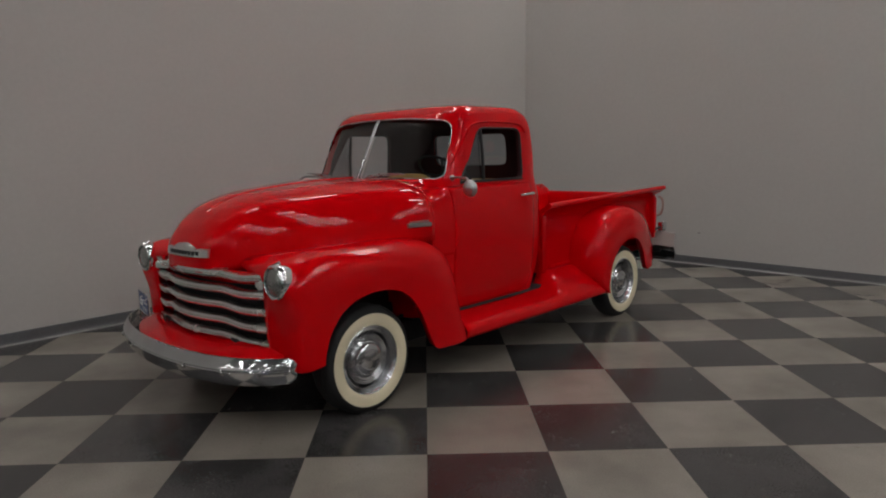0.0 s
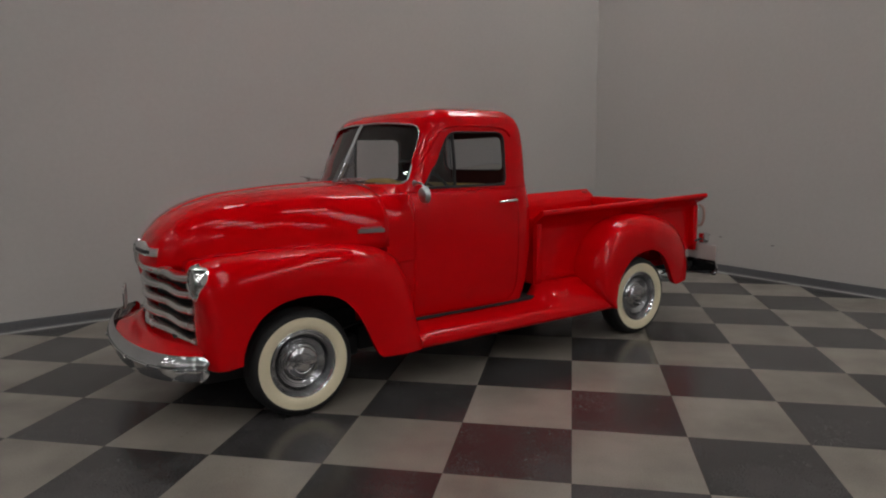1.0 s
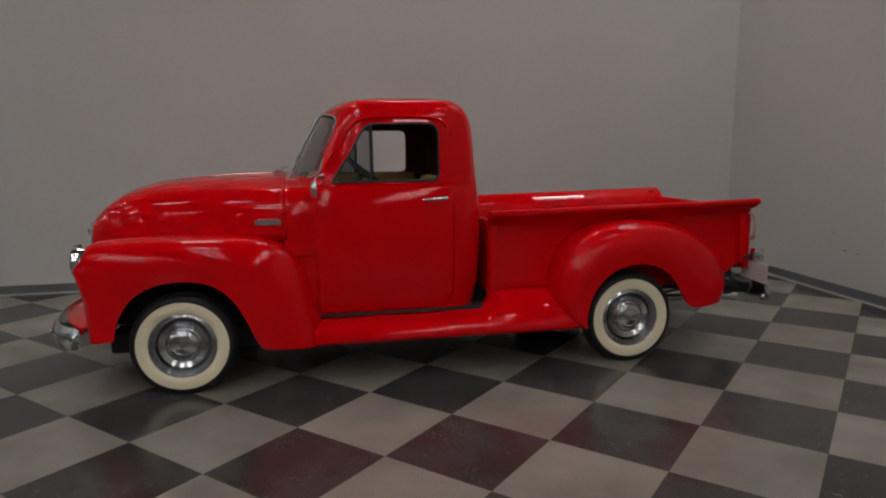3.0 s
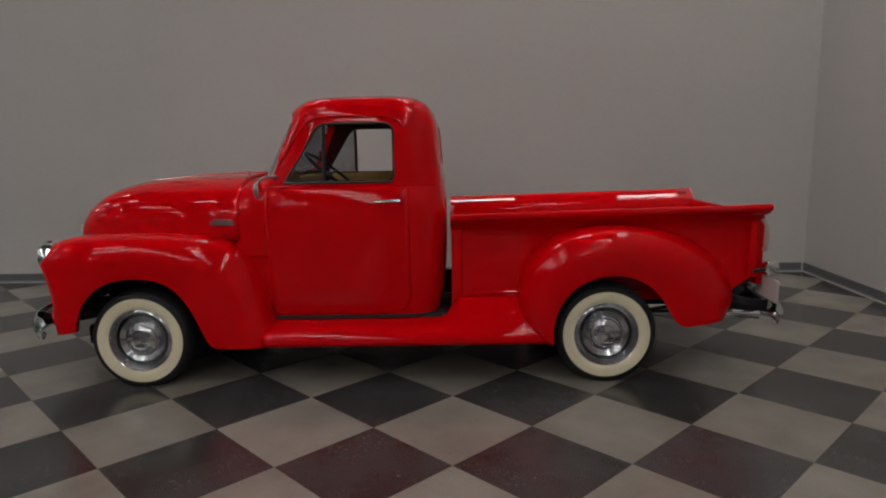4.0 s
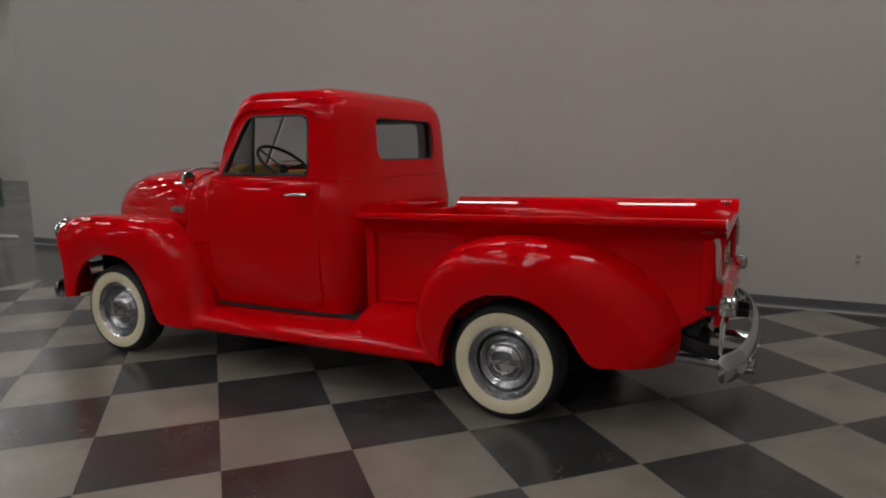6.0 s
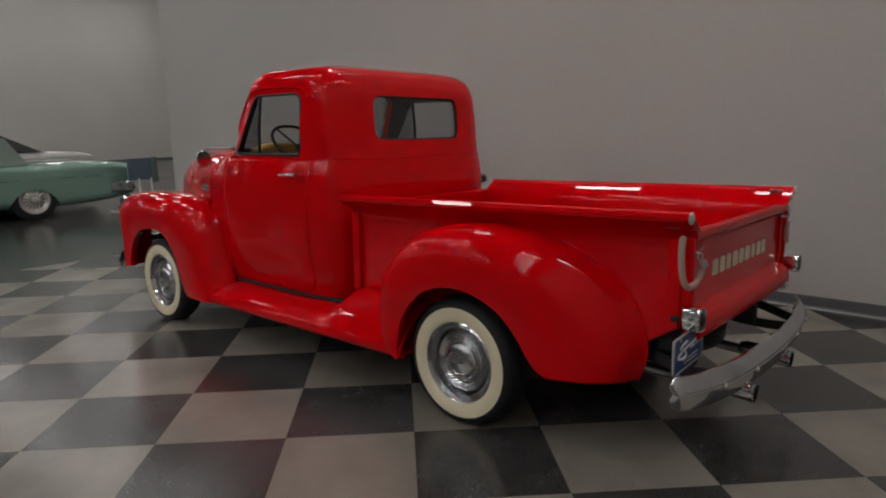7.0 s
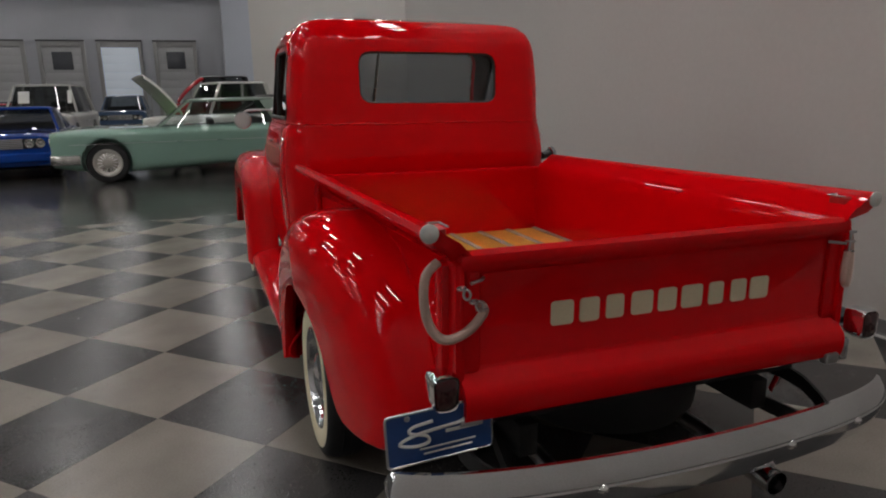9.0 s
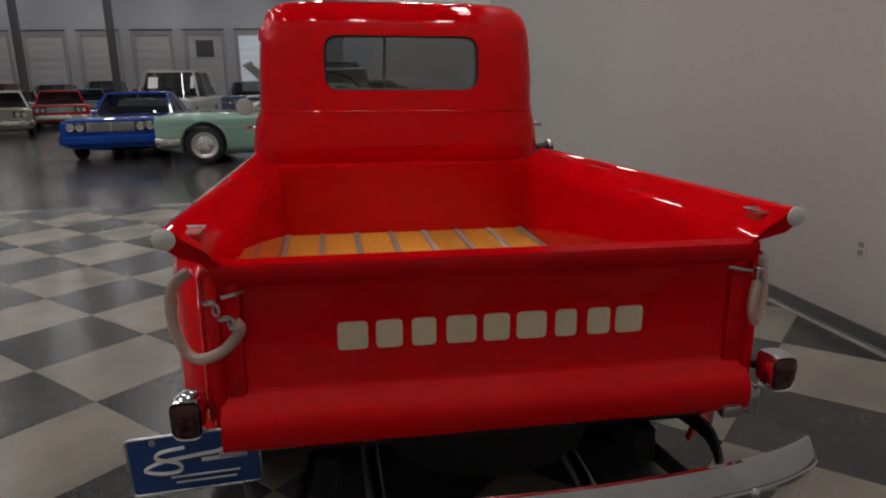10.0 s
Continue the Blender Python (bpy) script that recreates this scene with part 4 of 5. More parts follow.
# tailgate
bm = bmesh.new()
prof = [(3.945, 0.575), (3.990, 0.576), (4.006, 0.588), (4.012, 0.610), (4.013, 0.640), (4.008, 0.662), (3.996, 0.676), (3.964, 0.703), (3.957, 0.711), (3.955, 0.72), (3.955, 0.945), (3.960, 0.965), (3.976, 0.978), (3.985, 0.998), (3.982, 1.018), (3.968, 1.030), (3.950, 1.026), (3.942, 1.01), (3.945, 0.95)]
sweep(bm, prof, "y", -0.650, 0.650)
tailgate = part("tailgate", bm, RED, truck)
for s in (-1, 1):
    bm = bmesh.new()
    box(bm, 3.95, 3.968, *sorted((s * 0.592, s * 0.649)), 0.70, 0.985, 0.012)
    part("end_stile", bm, RED, tailgate)
    bm = bmesh.new()
    box(bm, 3.88, 3.938, *sorted((s * 0.615, s * 0.69)), 0.625, 0.99, 0.012)
    part("corner_post", bm, RED, bed)
    bm = bmesh.new()
    tube(bm, [(3.965, s * 0.585, 0.955), (3.985, s * 0.60, 0.955), (3.990, s * 0.63, 0.95)], 0.0045, 8)
    part("latch_pin", bm, STEEL, tailgate, "small chrome latch hook")
    bm = bmesh.new()
    if s > 0:
        box(bm, 3.990, 4.019, 0.575, 0.628, 0.568, 0.602, 0.006)
        box(bm, 3.960, 4.006, 0.652, 0.684, 0.565, 0.640, 0.008)
    tube(bm, [(3.992, s * 0.60, 0.583), (3.992, s * 0.66, 0.583)], 0.012, 12)
    part("hinge", bm, STEEL, tailgate, "bare metal hinge")
    bm = bmesh.new()
    pts = [(3.945, s * 0.70, 1.0), (3.955, s * 0.735, 0.97), (3.960, s * 0.742, 0.90), (3.965, s * 0.725, 0.835), (3.975, s * 0.69, 0.806), (3.985, s * 0.635, 0.826), (3.99, s * 0.595, 0.872), (3.99, s * 0.605, 0.895)]
    if s > 0:
        pts = [(3.985, 0.652, 0.925), (3.985, 0.646, 0.88), (3.985, 0.648, 0.838), (3.982, 0.660, 0.815), (3.975, 0.674, 0.836), (3.970, 0.680, 0.89), (3.965, 0.676, 0.945), (3.960, 0.668, 0.985)]
    tube(bm, pts, 0.0125, 10, n=48)
    part("chain_hose", bm, HOSE, tailgate, "cloudy plastic hose over the tailgate chain")
    bm = bmesh.new()
    links = spline([(4.0, s * 0.600, 0.885), (3.998, s * 0.625, 0.905), (3.99, s * 0.655, 0.94)] if s < 0 else [(3.985, 0.652, 0.925), (3.982, 0.656, 0.955), (3.976, 0.662, 0.985)], 5)
    for k, c in enumerate(links):
        a = pose(*c, 0, 90 * (k % 2), 40 * s)
        tube(bm, [a @ Vector((0.013 * math.cos(t), 0.009 * math.sin(t), 0)) for t in np.linspace(0, 2 * math.pi, 10, endpoint=False)], 0.0035, 6, closed=True)
    part("chain_link", bm, STEEL, tailgate, "steel chain links")
# nine plain cream blocks where the maker's name is painted
for k, (y, w) in enumerate(zip((-0.345, -0.260, -0.178, -0.088, -0.002, 0.085, 0.172, 0.256, 0.335), (0.078, 0.070, 0.066, 0.080, 0.072, 0.082, 0.062, 0.066, 0.078))):
    bm = bmesh.new()
    z = 0.832
    sweep(bm, round_outline([(y - w / 2, z - 0.034), (y + w / 2 - 0.008, z - 0.034), (y + w / 2 - 0.008, z + 0.034), (y - w / 2, z + 0.034)], 0.012), "x", 3.9545, 3.9572)
    part("letter_block", bm, CREAM, tailgate, "cream painted block", 0)

# tail lamps
for s in (-1, 1):
    lamp = new("tail_lamp")
    lamp.parent = truck
    tagged(lamp, "chrome tail lamp with a dark red lens")
    bm = bmesh.new()
    out = round_outline([(-0.040, -0.062), (0.040, -0.062), (0.046, 0.058), (-0.046, 0.058)], 0.03, 5)
    rows = []
    for x, k in ((3.965, 0.5), (3.975, 0.74), (4.0, 0.8), (4.035, 0.8), (4.043, 0.76), (4.040, 0.70)):
        rows.append([(x, s * 0.714 + y * k, 0.692 + z * k) for y, z in out])
    vs = grid(bm, rows, close_u=True)
    fill(bm, vs[0])
    part("housing", bm, CHROME, lamp)
    bm = bmesh.new()
    rows = [[(x, s * 0.714 + y * k, 0.692 + z * k) for y, z in out] for x, k in ((4.035, 0.70), (4.045, 0.64), (4.050, 0.48), (4.052, 0.24))]
    vs = grid(bm, rows, close_u=True)
    fill(bm, vs[-1])
    part("lens", bm, TAIL, lamp, "dark red lens")
    bm = bmesh.new()
    tube(bm, [(3.968, s * 0.714, 0.685), (3.92, s * 0.69, 0.67), (3.90, s * 0.66, 0.66)], 0.012, 8, n=8)
    part("bracket", bm, BLACK, lamp)


# plates with an illegible white script and bars
def plate(x, y, z, turn, lean, width, height):
    ob = new("plate")
    ob.parent = truck
    ob.matrix_basis = pose(x, y, z, lean, 0, turn)
    tagged(ob, "dark blue dealer plate with a white scribble")
    bm = bmesh.new()
    sweep(bm, round_outline([(-width / 2, -height / 2), (width / 2, -height / 2), (width / 2, height / 2), (-width / 2, height / 2)], 0.012), "x", -0.003, 0.0)
    part("plate_face", bm, PLATE, ob)
    bm = bmesh.new()
    sweep(bm, round_outline([(-width / 2, -height / 2), (width / 2, -height / 2), (width / 2, height / 2), (-width / 2, height / 2)], 0.012), "x", -0.008, -0.0035)
    part("plate_back", bm, PALE, ob, "pale bare plate back")
    edge = round_outline([(-width / 2, -height / 2), (width / 2, -height / 2), (width / 2, height / 2), (-width / 2, height / 2)], 0.012)
    bm = bmesh.new()
    tube(bm, [(0.0, a, b) for a, b in edge], 0.0035, 6, closed=True)
    part("plate_rim", bm, STEEL, ob, "silver plate frame")
    bm = bmesh.new()
    k = width / 0.30
    tube(bm, [(0.002, a * k, b * k) for a, b in ((-0.02, 0.040), (-0.075, 0.034), (-0.085, 0.018), (-0.04, 0.002), (-0.035, -0.018), (-0.075, -0.022), (-0.115, -0.008), (-0.07, 0.010), (0.02, 0.018), (0.06, 0.022), (0.115, 0.046))], 0.0045 * k, 6, n=50)
    box(bm, 0.0005, 0.002, 0.015 * k, 0.11 * k, -0.002, 0.007)
    for zz, a, b in ((-0.035, -0.06, 0.10), (-0.05, -0.05, 0.09)):
        box(bm, 0.0005, 0.002, a * k, b * k, zz * k - 0.002, zz * k + 0.002)
    part("scribble", bm, WHITE, ob, "white scribble and bars")
    for a in (-0.09, 0.09):
        bm = bmesh.new()
        lathe(bm, [(0.008, 0), (0.007, 0.003), (0.001, 0.004)], 12, pose(0.001, a * k, height / 2 - 0.012, 0, 90, 0))
        part("plate_screw", bm, STEEL, ob)
    return ob


plate(3.995, -0.714, 0.568, 0, 3, 0.285, 0.14)
plate(-0.725, 0.47, 0.60, 168, 0, 0.27, 0.13)

# mirrors
for s in (-1, 1):
    mirror = new("door_mirror")
    mirror.parent = truck
    tagged(mirror, "round chrome door mirror on an arm")
    bm = bmesh.new()
    tube(bm, [(0.87, s * 0.722, 1.318), (0.85, s * 0.80, 1.320), (0.828, s * 0.885, 1.316), (0.815, s * 0.915, 1.290), (0.810, s * 0.918, 1.255)], 0.007, 8, n=18)
    lathe(bm, [(0.018, 0), (0.017, 0.012), (0.009, 0.024)], 16, pose(0.87, s * 0.718, 1.318, -90 * s, 0, 0))
    part("arm", bm, STEEL, mirror)
    bm = bmesh.new()
    m = pose(0.825, s * 0.918, 1.252, 0, -93, -2 * s)
    lathe(bm, [(0.001, 0.036), (0.02, 0.034), (0.042, 0.026), (0.053, 0.010), (0.056, 0.0), (0.054, -0.004)], 32, m)
    part("shell", bm, STEEL, mirror)
    bm = bmesh.new()
    lathe(bm, [(0.054, -0.002), (0.050, -0.005), (0.001, -0.005)], 32, m)
    part("mirror_glass", bm, CHROME, mirror, "mirror face")

# fuel filler on the passenger side behind the door
bm = bmesh.new()
tube(bm, [(1.79, 0.765, 1.045), (1.79, 0.800, 1.052), (1.79, 0.825, 1.06)], 0.024, 14)
filler = part("fuel_filler", bm, GASKET, truck, "black rubber filler neck")
bm = bmesh.new()
lathe(bm, [(0.030, -0.004), (0.036, 0.0), (0.036, 0.016), (0.030, 0.024), (0.012, 0.027), (0.001, 0.027)], 24, pose(1.79, 0.823, 1.060, -74, 0, 0))
part("filler_cap", bm, STEEL, filler, "dull steel filler cap")

# chassis
bm = bmesh.new()
for s in (-1, 1):
    box(bm, -0.62, 3.92, s * 0.42 - 0.03, s * 0.42 + 0.03, 0.40, 0.50, 0.006)
box(bm, 0.62, 1.98, -0.69, 0.69, 0.375, 0.42, 0.01)
box(bm, 2.06, 3.93, -0.60, 0.60, 0.575, 0.612)
for x in (2.2, 2.7, 3.2, 3.85):
    box(bm, x - 0.03, x + 0.03, -0.60, 0.60, 0.50, 0.575, 0.005)
part("frame", bm, BLACK, truck, "black chassis frame")
# two added blocks that keep lamp light off the floor under the truck
bm = bmesh.new()
box(bm, 0.52, 2.50, -0.52, 0.52, 0.215, 0.372, 0.02)
part("floor_pan", bm, BLACK, truck, "black block added under the cab to deepen the shade on the floor")
bm = bmesh.new()
box(bm, -0.50, 0.50, -0.56, 0.56, 0.20, 0.335, 0.02)
part("engine_pan", bm, BLACK, truck, "black block added under the engine to deepen the shade on the floor")
bm = bmesh.new()
box(bm, -0.42, 0.66, -0.43, 0.43, 0.34, 0.86, 0.04)
part("engine_bay", bm, BLACK, truck, "dark engine bay tub")
for x in (0.0, 2.946):
    bm = bmesh.new()
    tube(bm, [(x, -0.70, 0.33), (x, 0.70, 0.33)], 0.04, 12)
    lathe(bm, [(0.04, -0.14), (0.12, -0.08), (0.14, 0), (0.12, 0.08), (0.04, 0.14)], 20, pose(x, 0.0, 0.33, 90, 0, 0))
    part("axle", bm, BLACK, truck, "black axle")
    for s in (-1, 1):
        bm = bmesh.new()
        for k in range(4):
            L = 0.62 - 0.12 * k
            tube(bm, [(x - L, s * 0.52, 0.42 - 0.018 * k), (x, s * 0.52, 0.355 - 0.012 * k), (x + L, s * 0.52, 0.42 - 0.018 * k)], 0.010, 6, n=14)
        part("leaf_spring", bm, BLACK, truck, "black leaf spring")
bm = bmesh.new()
lathe(bm, [(0.17, -0.08), (0.30, -0.085), (0.325, -0.05), (0.33, 0), (0.325, 0.05), (0.30, 0.085), (0.17, 0.08), (0.16, 0), (0.05, 0.0), (0.001, 0.0)], 40, pose(3.55, 0.05, 0.44))
part("spare_tyre", bm, RUBBER, truck, "spare tyre slung under the bed")
for s in (-1, 1):
    bm = bmesh.new()
    tube(bm, [(1.2, s * 0.30, 0.30), (3.4, s * 0.30, 0.30), (3.9, s * 0.295, 0.285), (4.06, s * 0.295, 0.278)], 0.026, 12, n=20)
    pipe = part("exhaust_pipe", bm, STEEL, truck, "steel exhaust pipe")
    bm = bmesh.new()
    lathe(bm, [(0.030, -0.24), (0.040, -0.21), (0.040, 0.0), (0.043, 0.004), (0.037, 0.004), (0.035, -0.12)], 28, pose(4.135, s * 0.288, 0.284, 0, 94, 0))
    part("tip", bm, CHROME, pipe, "chrome exhaust tip")

# inside the cab
bm = bmesh.new()
prof = round_outline([(1.30, 0.62), (1.80, 0.62), (1.80, 0.78), (1.30, 0.86)], 0.05)
sweep(bm, prof, "y", -0.58, 0.58)
seat = part("bench_seat", bm, TAN, truck, "tan bench seat")
bm = bmesh.new()
prof = round_outline([(1.60, 0.80), (1.77, 0.80), (1.835, 1.27), (1.72, 1.27)], 0.05)
sweep(bm, prof, "y", -0.58, 0.58)
part("seat_back", bm, TAN, seat)
bm = bmesh.new()
rows = []
for y in np.linspace(-0.54, 0.54, 40):
    top = 1.285 + 0.06 * math.exp(-((y + 0.33) / 0.21) ** 4)
    rows.append([(x, y, z) for x, z in round_outline([(0.74, 1.02), (0.92, 1.02), (0.94, 1.20), (0.89, top), (0.79, top)], 0.03)])
vs = grid(bm, rows, close_u=True)
fill(bm, vs[0])
fill(bm, vs[-1])
dash = part("dashboard", bm, TAN, truck, "tan dashboard")
bm = bmesh.new()
lathe(bm, [(0.06, 0), (0.06, 0.012), (0.05, 0.016), (0.001, 0.016)], 24, pose(0.945, -0.36, 1.13, 0, 90, 0))
part("gauge", bm, GASKET, dash, "dark round gauge")
wheel_c = Matrix.Translation((1.165, -0.38, 1.335)) @ Matrix.Rotation(radians(38), 4, "Y")
bm = bmesh.new()
tube(bm, [wheel_c @ Vector((0.205 * math.cos(t), 0.205 * math.sin(t), 0)) for t in np.linspace(0, 2 * math.pi, 48, endpoint=False)], 0.011, 10, closed=True)
for t in (90, 210, 330):
    tube(bm, [wheel_c @ Vector((0, 0, -0.03)), wheel_c @ Vector((0.20 * math.cos(radians(t)), 0.20 * math.sin(radians(t)), 0))], 0.007, 6)
lathe(bm, [(0.001, -0.01), (0.03, -0.015), (0.035, -0.03), (0.02, -0.05)], 16, wheel_c)
steering = part("steering_wheel", bm, GASKET, truck, "black three-spoke steering wheel")
bm = bmesh.new()
tube(bm, [wheel_c @ Vector((0, 0, -0.04)), (0.84, -0.36, 0.75)], 0.02, 10)
part("column", bm, GASKET, steering)


# ---- other cars in the hall ----
def car_paint(name, colour, rough=0.35):
    return material(name, colour, rough, coat=1.0, vary=0.04, grain=0.02, scale=6, spec=0.1)


CABIN_DARK = material("dark_car_cabin", (0.03, 0.028, 0.028), 0.8, vary=0.1, scale=10)
CAR_GLASS = glass_material("car_glass", (0.84, 0.87, 0.88), clear=0.5)
TYRE_FAR = RUBBER
CLEAR_GLASS = glass_material("clear_car_glass", (0.92, 0.95, 0.95), clear=0.9)
HUB = material("pale_hubcap", (0.62, 0.60, 0.55), 0.25, 0.6, vary=0.08, scale=20)


def car(label, m, paint, length=5.2, width=1.9, height=1.35, base=2.95, roof=None, style="sedan", group="", wheel_r=0.345, lamps=4, open_hood=None, hood=(38, 1.25, 0.78), cabin=None, skirt=False, waist=None, glass=None, front_overhang=0.90, hinge=0.05, rear_post=0.09, bumper_paint=None):
    roof = roof or paint
    ob = thing("car", label, "car", m, group)
    L, W = length / 2, width / 2
    belt = 0.655 * height if style != "suv" else 0.60 * height
    belt = waist or belt
    nose = belt - 0.035
    tail = belt - (0.05 if style != "suv" else 0.0)
    top = table([-L, -L + 0.12, -L * 0.55, -L * 0.25, L * 0.45, L - 0.15, L], [nose - 0.02, nose, belt - 0.015, belt, belt, tail, tail - 0.03])
    half = table([-L, -L + 0.1, -L * 0.6, 0, L * 0.6, L - 0.12, L], [W * 0.965, W * 0.985, W * 0.995, W, W * 0.995, W * 0.98, W * 0.95])
    low = table([-L, -L + 0.25, 0, L - 0.4, L], [0.27, 0.22, 0.21, 0.22, 0.28])
    bm = bmesh.new()
    rows = []
    for x in list(np.linspace(-L, -L + 0.3, 8)) + list(np.linspace(-L + 0.36, L - 0.36, 40)) + list(np.linspace(L - 0.3, L, 8)):
        zt, zb, w = top(x), low(x), half(x)
        row = []
        for t in np.linspace(0, 2 * math.pi, 44, endpoint=False):
            c, s = math.cos(t), math.sin(t)
            y = w * math.copysign(abs(c) ** 0.30, c)
            z = (zt + zb) / 2 + (zt - zb) / 2 * math.copysign(abs(s) ** 0.34, s)
            crease = 0.02 * math.exp(-((z - belt + 0.10) / 0.05) ** 2)
            row.append((x, y + math.copysign(crease, y) * min(1, abs(c) * 3), z))
        rows.append(row)
    vs = grid(bm, rows, close_u=True)
    fill(bm, vs[0])
    fill(bm, vs[-1])
    body = part("body", bm, [paint, BLACK], ob)
    xf, xr = -L + front_overhang + (0.0 if length > 5 else -0.1), -L + front_overhang + base
    cutters = []
    for x in (xf, xr):
        for s in (-1, 1):
            k = bmesh.new()
            bmesh.ops.create_cone(k, cap_ends=True, segments=36, radius1=wheel_r + 0.05, radius2=wheel_r + 0.05, depth=0.5, matrix=pose(x, s * (W - 0.02), wheel_r + (-0.23 if skirt and x == xr else 0.03), 90, 0, 0))
            cutters.append(k)
    cut(body, cutters)
    # glasshouse
    if style == "suv":
        f0, f1, b0, b1 = -L * 0.30, -L * 0.12, L * 0.93, L * 0.86
    elif style == "wagon":
        f0, f1, b0, b1 = -L * 0.28, -L * 0.05, L * 0.90, L * 0.80
    else:
        f0, f1, b0, b1 = -L * 0.26, -L * 0.02, L * 0.62, L * 0.34
    if cabin:
        f0, f1, b0, b1 = cabin
    w0, w1 = W * 0.90, W * 0.72
    roof_z = height - 0.05

    def house(z, grow=0.0):
        k = (z - belt) / (roof_z - belt)
        f, b, w = f0 + (f1 - f0) * k - grow, b0 + (b1 - b0) * k + grow, w0 + (w1 - w0) * k + grow
        out = []
        for t in np.linspace(0, 2 * math.pi, 48, endpoint=False):
            c, s = math.cos(t), math.sin(t)
            out.append(((f + b) / 2 + (b - f) / 2 * math.copysign(abs(c) ** 0.38, c), w * math.copysign(abs(s) ** 0.38, s), z))
        return out
    bm = bmesh.new()
    grid(bm, [house(z) for z in np.linspace(belt - 0.03, roof_z, 6)], close_u=True)
    g = part("window_glass", bm, glass or CAR_GLASS, ob, "clear car windows")
    g.visible_shadow = False
    bm = bmesh.new()
    cx = (f1 + b1) / 2
    rr = []
    for z, k in ((roof_z - 0.015, 1.0), (roof_z + 0.012, 1.0), (roof_z + 0.032, 0.94), (roof_z + 0.045, 0.80), (roof_z + 0.05, 0.5)):
        rr.append([(cx + (x - cx) * k, y * k, z) for x, y, _ in house(roof_z, 0.012)])
    vs = grid(bm, rr, close_u=True)
    fill(bm, vs[0])
    fill(bm, vs[-1])
    part("roof", bm, roof, ob)
    span = b0 - f0
    posts = [(0.0, 0.0, 0.028), (0.5, 0.48, 0.022 if style == "sedan" else 0.03), (1.0, 1.0, rear_post if style == "sedan" else 0.05)]
    for s in (-1, 1):
        for a, b, r in posts:
            if style == "sedan" and a == 0.5:
                continue
            x0, x1 = f0 + (b0 - f0) * a, f1 + (b1 - f1) * b
            inx = 0.07 if a == 0 else (-0.01 - r if a == 1 else 0)
            bm = bmesh.new()
            rows = []
            for k in np.linspace(0, 1, 6):
                x, y, z = x0 + (x1 - x0) * k + inx, s * (w0 + (w1 - w0) * k - 0.035), belt - 0.02 + (roof_z - belt + 0.02) * k
                rows.append([(x - r, y + s * 0.03, z), (x + r, y + s * 0.03, z), (x + r, y - s * 0.02, z), (x - r, y - s * 0.02, z)])
            vs = grid(bm, rows, close_u=True)
            fill(bm, vs[0])
            fill(bm, vs[-1])
            part("pillar", bm, roof, ob)
    bm = bmesh.new()
    for x in (f0 + span * 0.38, f0 + span * 0.72):
        box(bm, x - 0.06, x + 0.06, -w0 * 0.8, w0 * 0.8, belt - 0.35, belt + 0.10, 0.04)
    part("seat_back", bm, CABIN_DARK, ob, "dark seat backs")
    # wheels
    for x in (xf, xr):
        for s in (-1, 1):
            mm = Matrix.Translation((x, s * (W - 0.12), wheel_r)) @ Matrix.Rotation(radians(90 if s < 0 else -90), 4, "X")
            w = new("wheel")
            w.parent = ob
            bm = bmesh.new()
            lathe(bm, [(0.20, -0.09), (wheel_r - 0.03, -0.09), (wheel_r, -0.06), (wheel_r, 0.06), (wheel_r - 0.03, 0.088), (0.245, 0.092), (0.235, 0.08)], 40, mm)
            part("tyre", bm, TYRE_FAR, w)
            bm = bmesh.new()
            lathe(bm, [(0.238, 0.082), (0.232, 0.094), (0.20, 0.088), (0.185, 0.07), (0.16, 0.062), (0.13, 0.075), (0.07, 0.085), (0.06, 0.10), (0.02, 0.105), (0.001, 0.105)], 40, mm)
            part("hubcap", bm, HUB, w, "pale round hubcap")
            bm = bmesh.new()
            for t in np.linspace(0, 2 * math.pi, 16, endpoint=False):
                tube(bm, [mm @ Vector((0.09 * math.cos(t), 0.09 * math.sin(t), 0.085)), mm @ Vector((0.165 * math.cos(t), 0.165 * math.sin(t), 0.068))], 0.008, 5)
            part("spokes", bm, STEEL, w)
    # bumpers, lamps, grille, side strip
    for s, nm, z in ((-1, "front_bumper", 0.42), (1, "rear_bumper", 0.46)):
        bm = bmesh.new()
        rows = []
        for q in np.linspace(-1, 1, 45):
            u = min(abs(q) / 0.8, 1.0)
            y = math.copysign(min(abs(q) / 0.8, 1.0) * (W + 0.015), q)
            wrap = max(0.0, abs(q) - 0.8)
            x = s * (L + 0.07 - 0.10 * u ** 5 - wrap * 2.0)
            turn = min(1.0, wrap / 0.04)
            ox, oy = s * (1 - turn), math.copysign(turn, q)
            rows.append([(x + ox * a, y + oy * a, z + b) for a, b in ((0, -0.085), (0.03, -0.06), (0.035, 0.0), (0.03, 0.06), (0, 0.085), (-0.04, 0))])
        vs = grid(bm, rows, close_u=True)
        fill(bm, vs[0])
        fill(bm, vs[-1])
        part(nm, bm, bumper_paint or BRUSHED, ob, "painted bumper" if bumper_paint else "chrome bumper")
    bm = bmesh.new()
    gz = (nose + 0.40) / 2 + 0.06
    for k in range(6):
        z = gz - 0.075 + 0.03 * k
        box(bm, -L - 0.025, -L + 0.03, -W * 0.46, W * 0.46, z - 0.008, z + 0.008, 0.003)
    box(bm, -L - 0.03, -L + 0.03, -0.012, 0.012, gz - 0.09, gz + 0.09, 0.003)
    part("grille", bm, STEEL, ob, "bright barred grille")
    bm = bmesh.new()
    box(bm, -L - 0.004, -L + 0.05, -W * 0.80, W * 0.80, gz - 0.10, gz + 0.10, 0.02)
    part("grille_recess", bm, BLACK, ob, "dark grille recess")
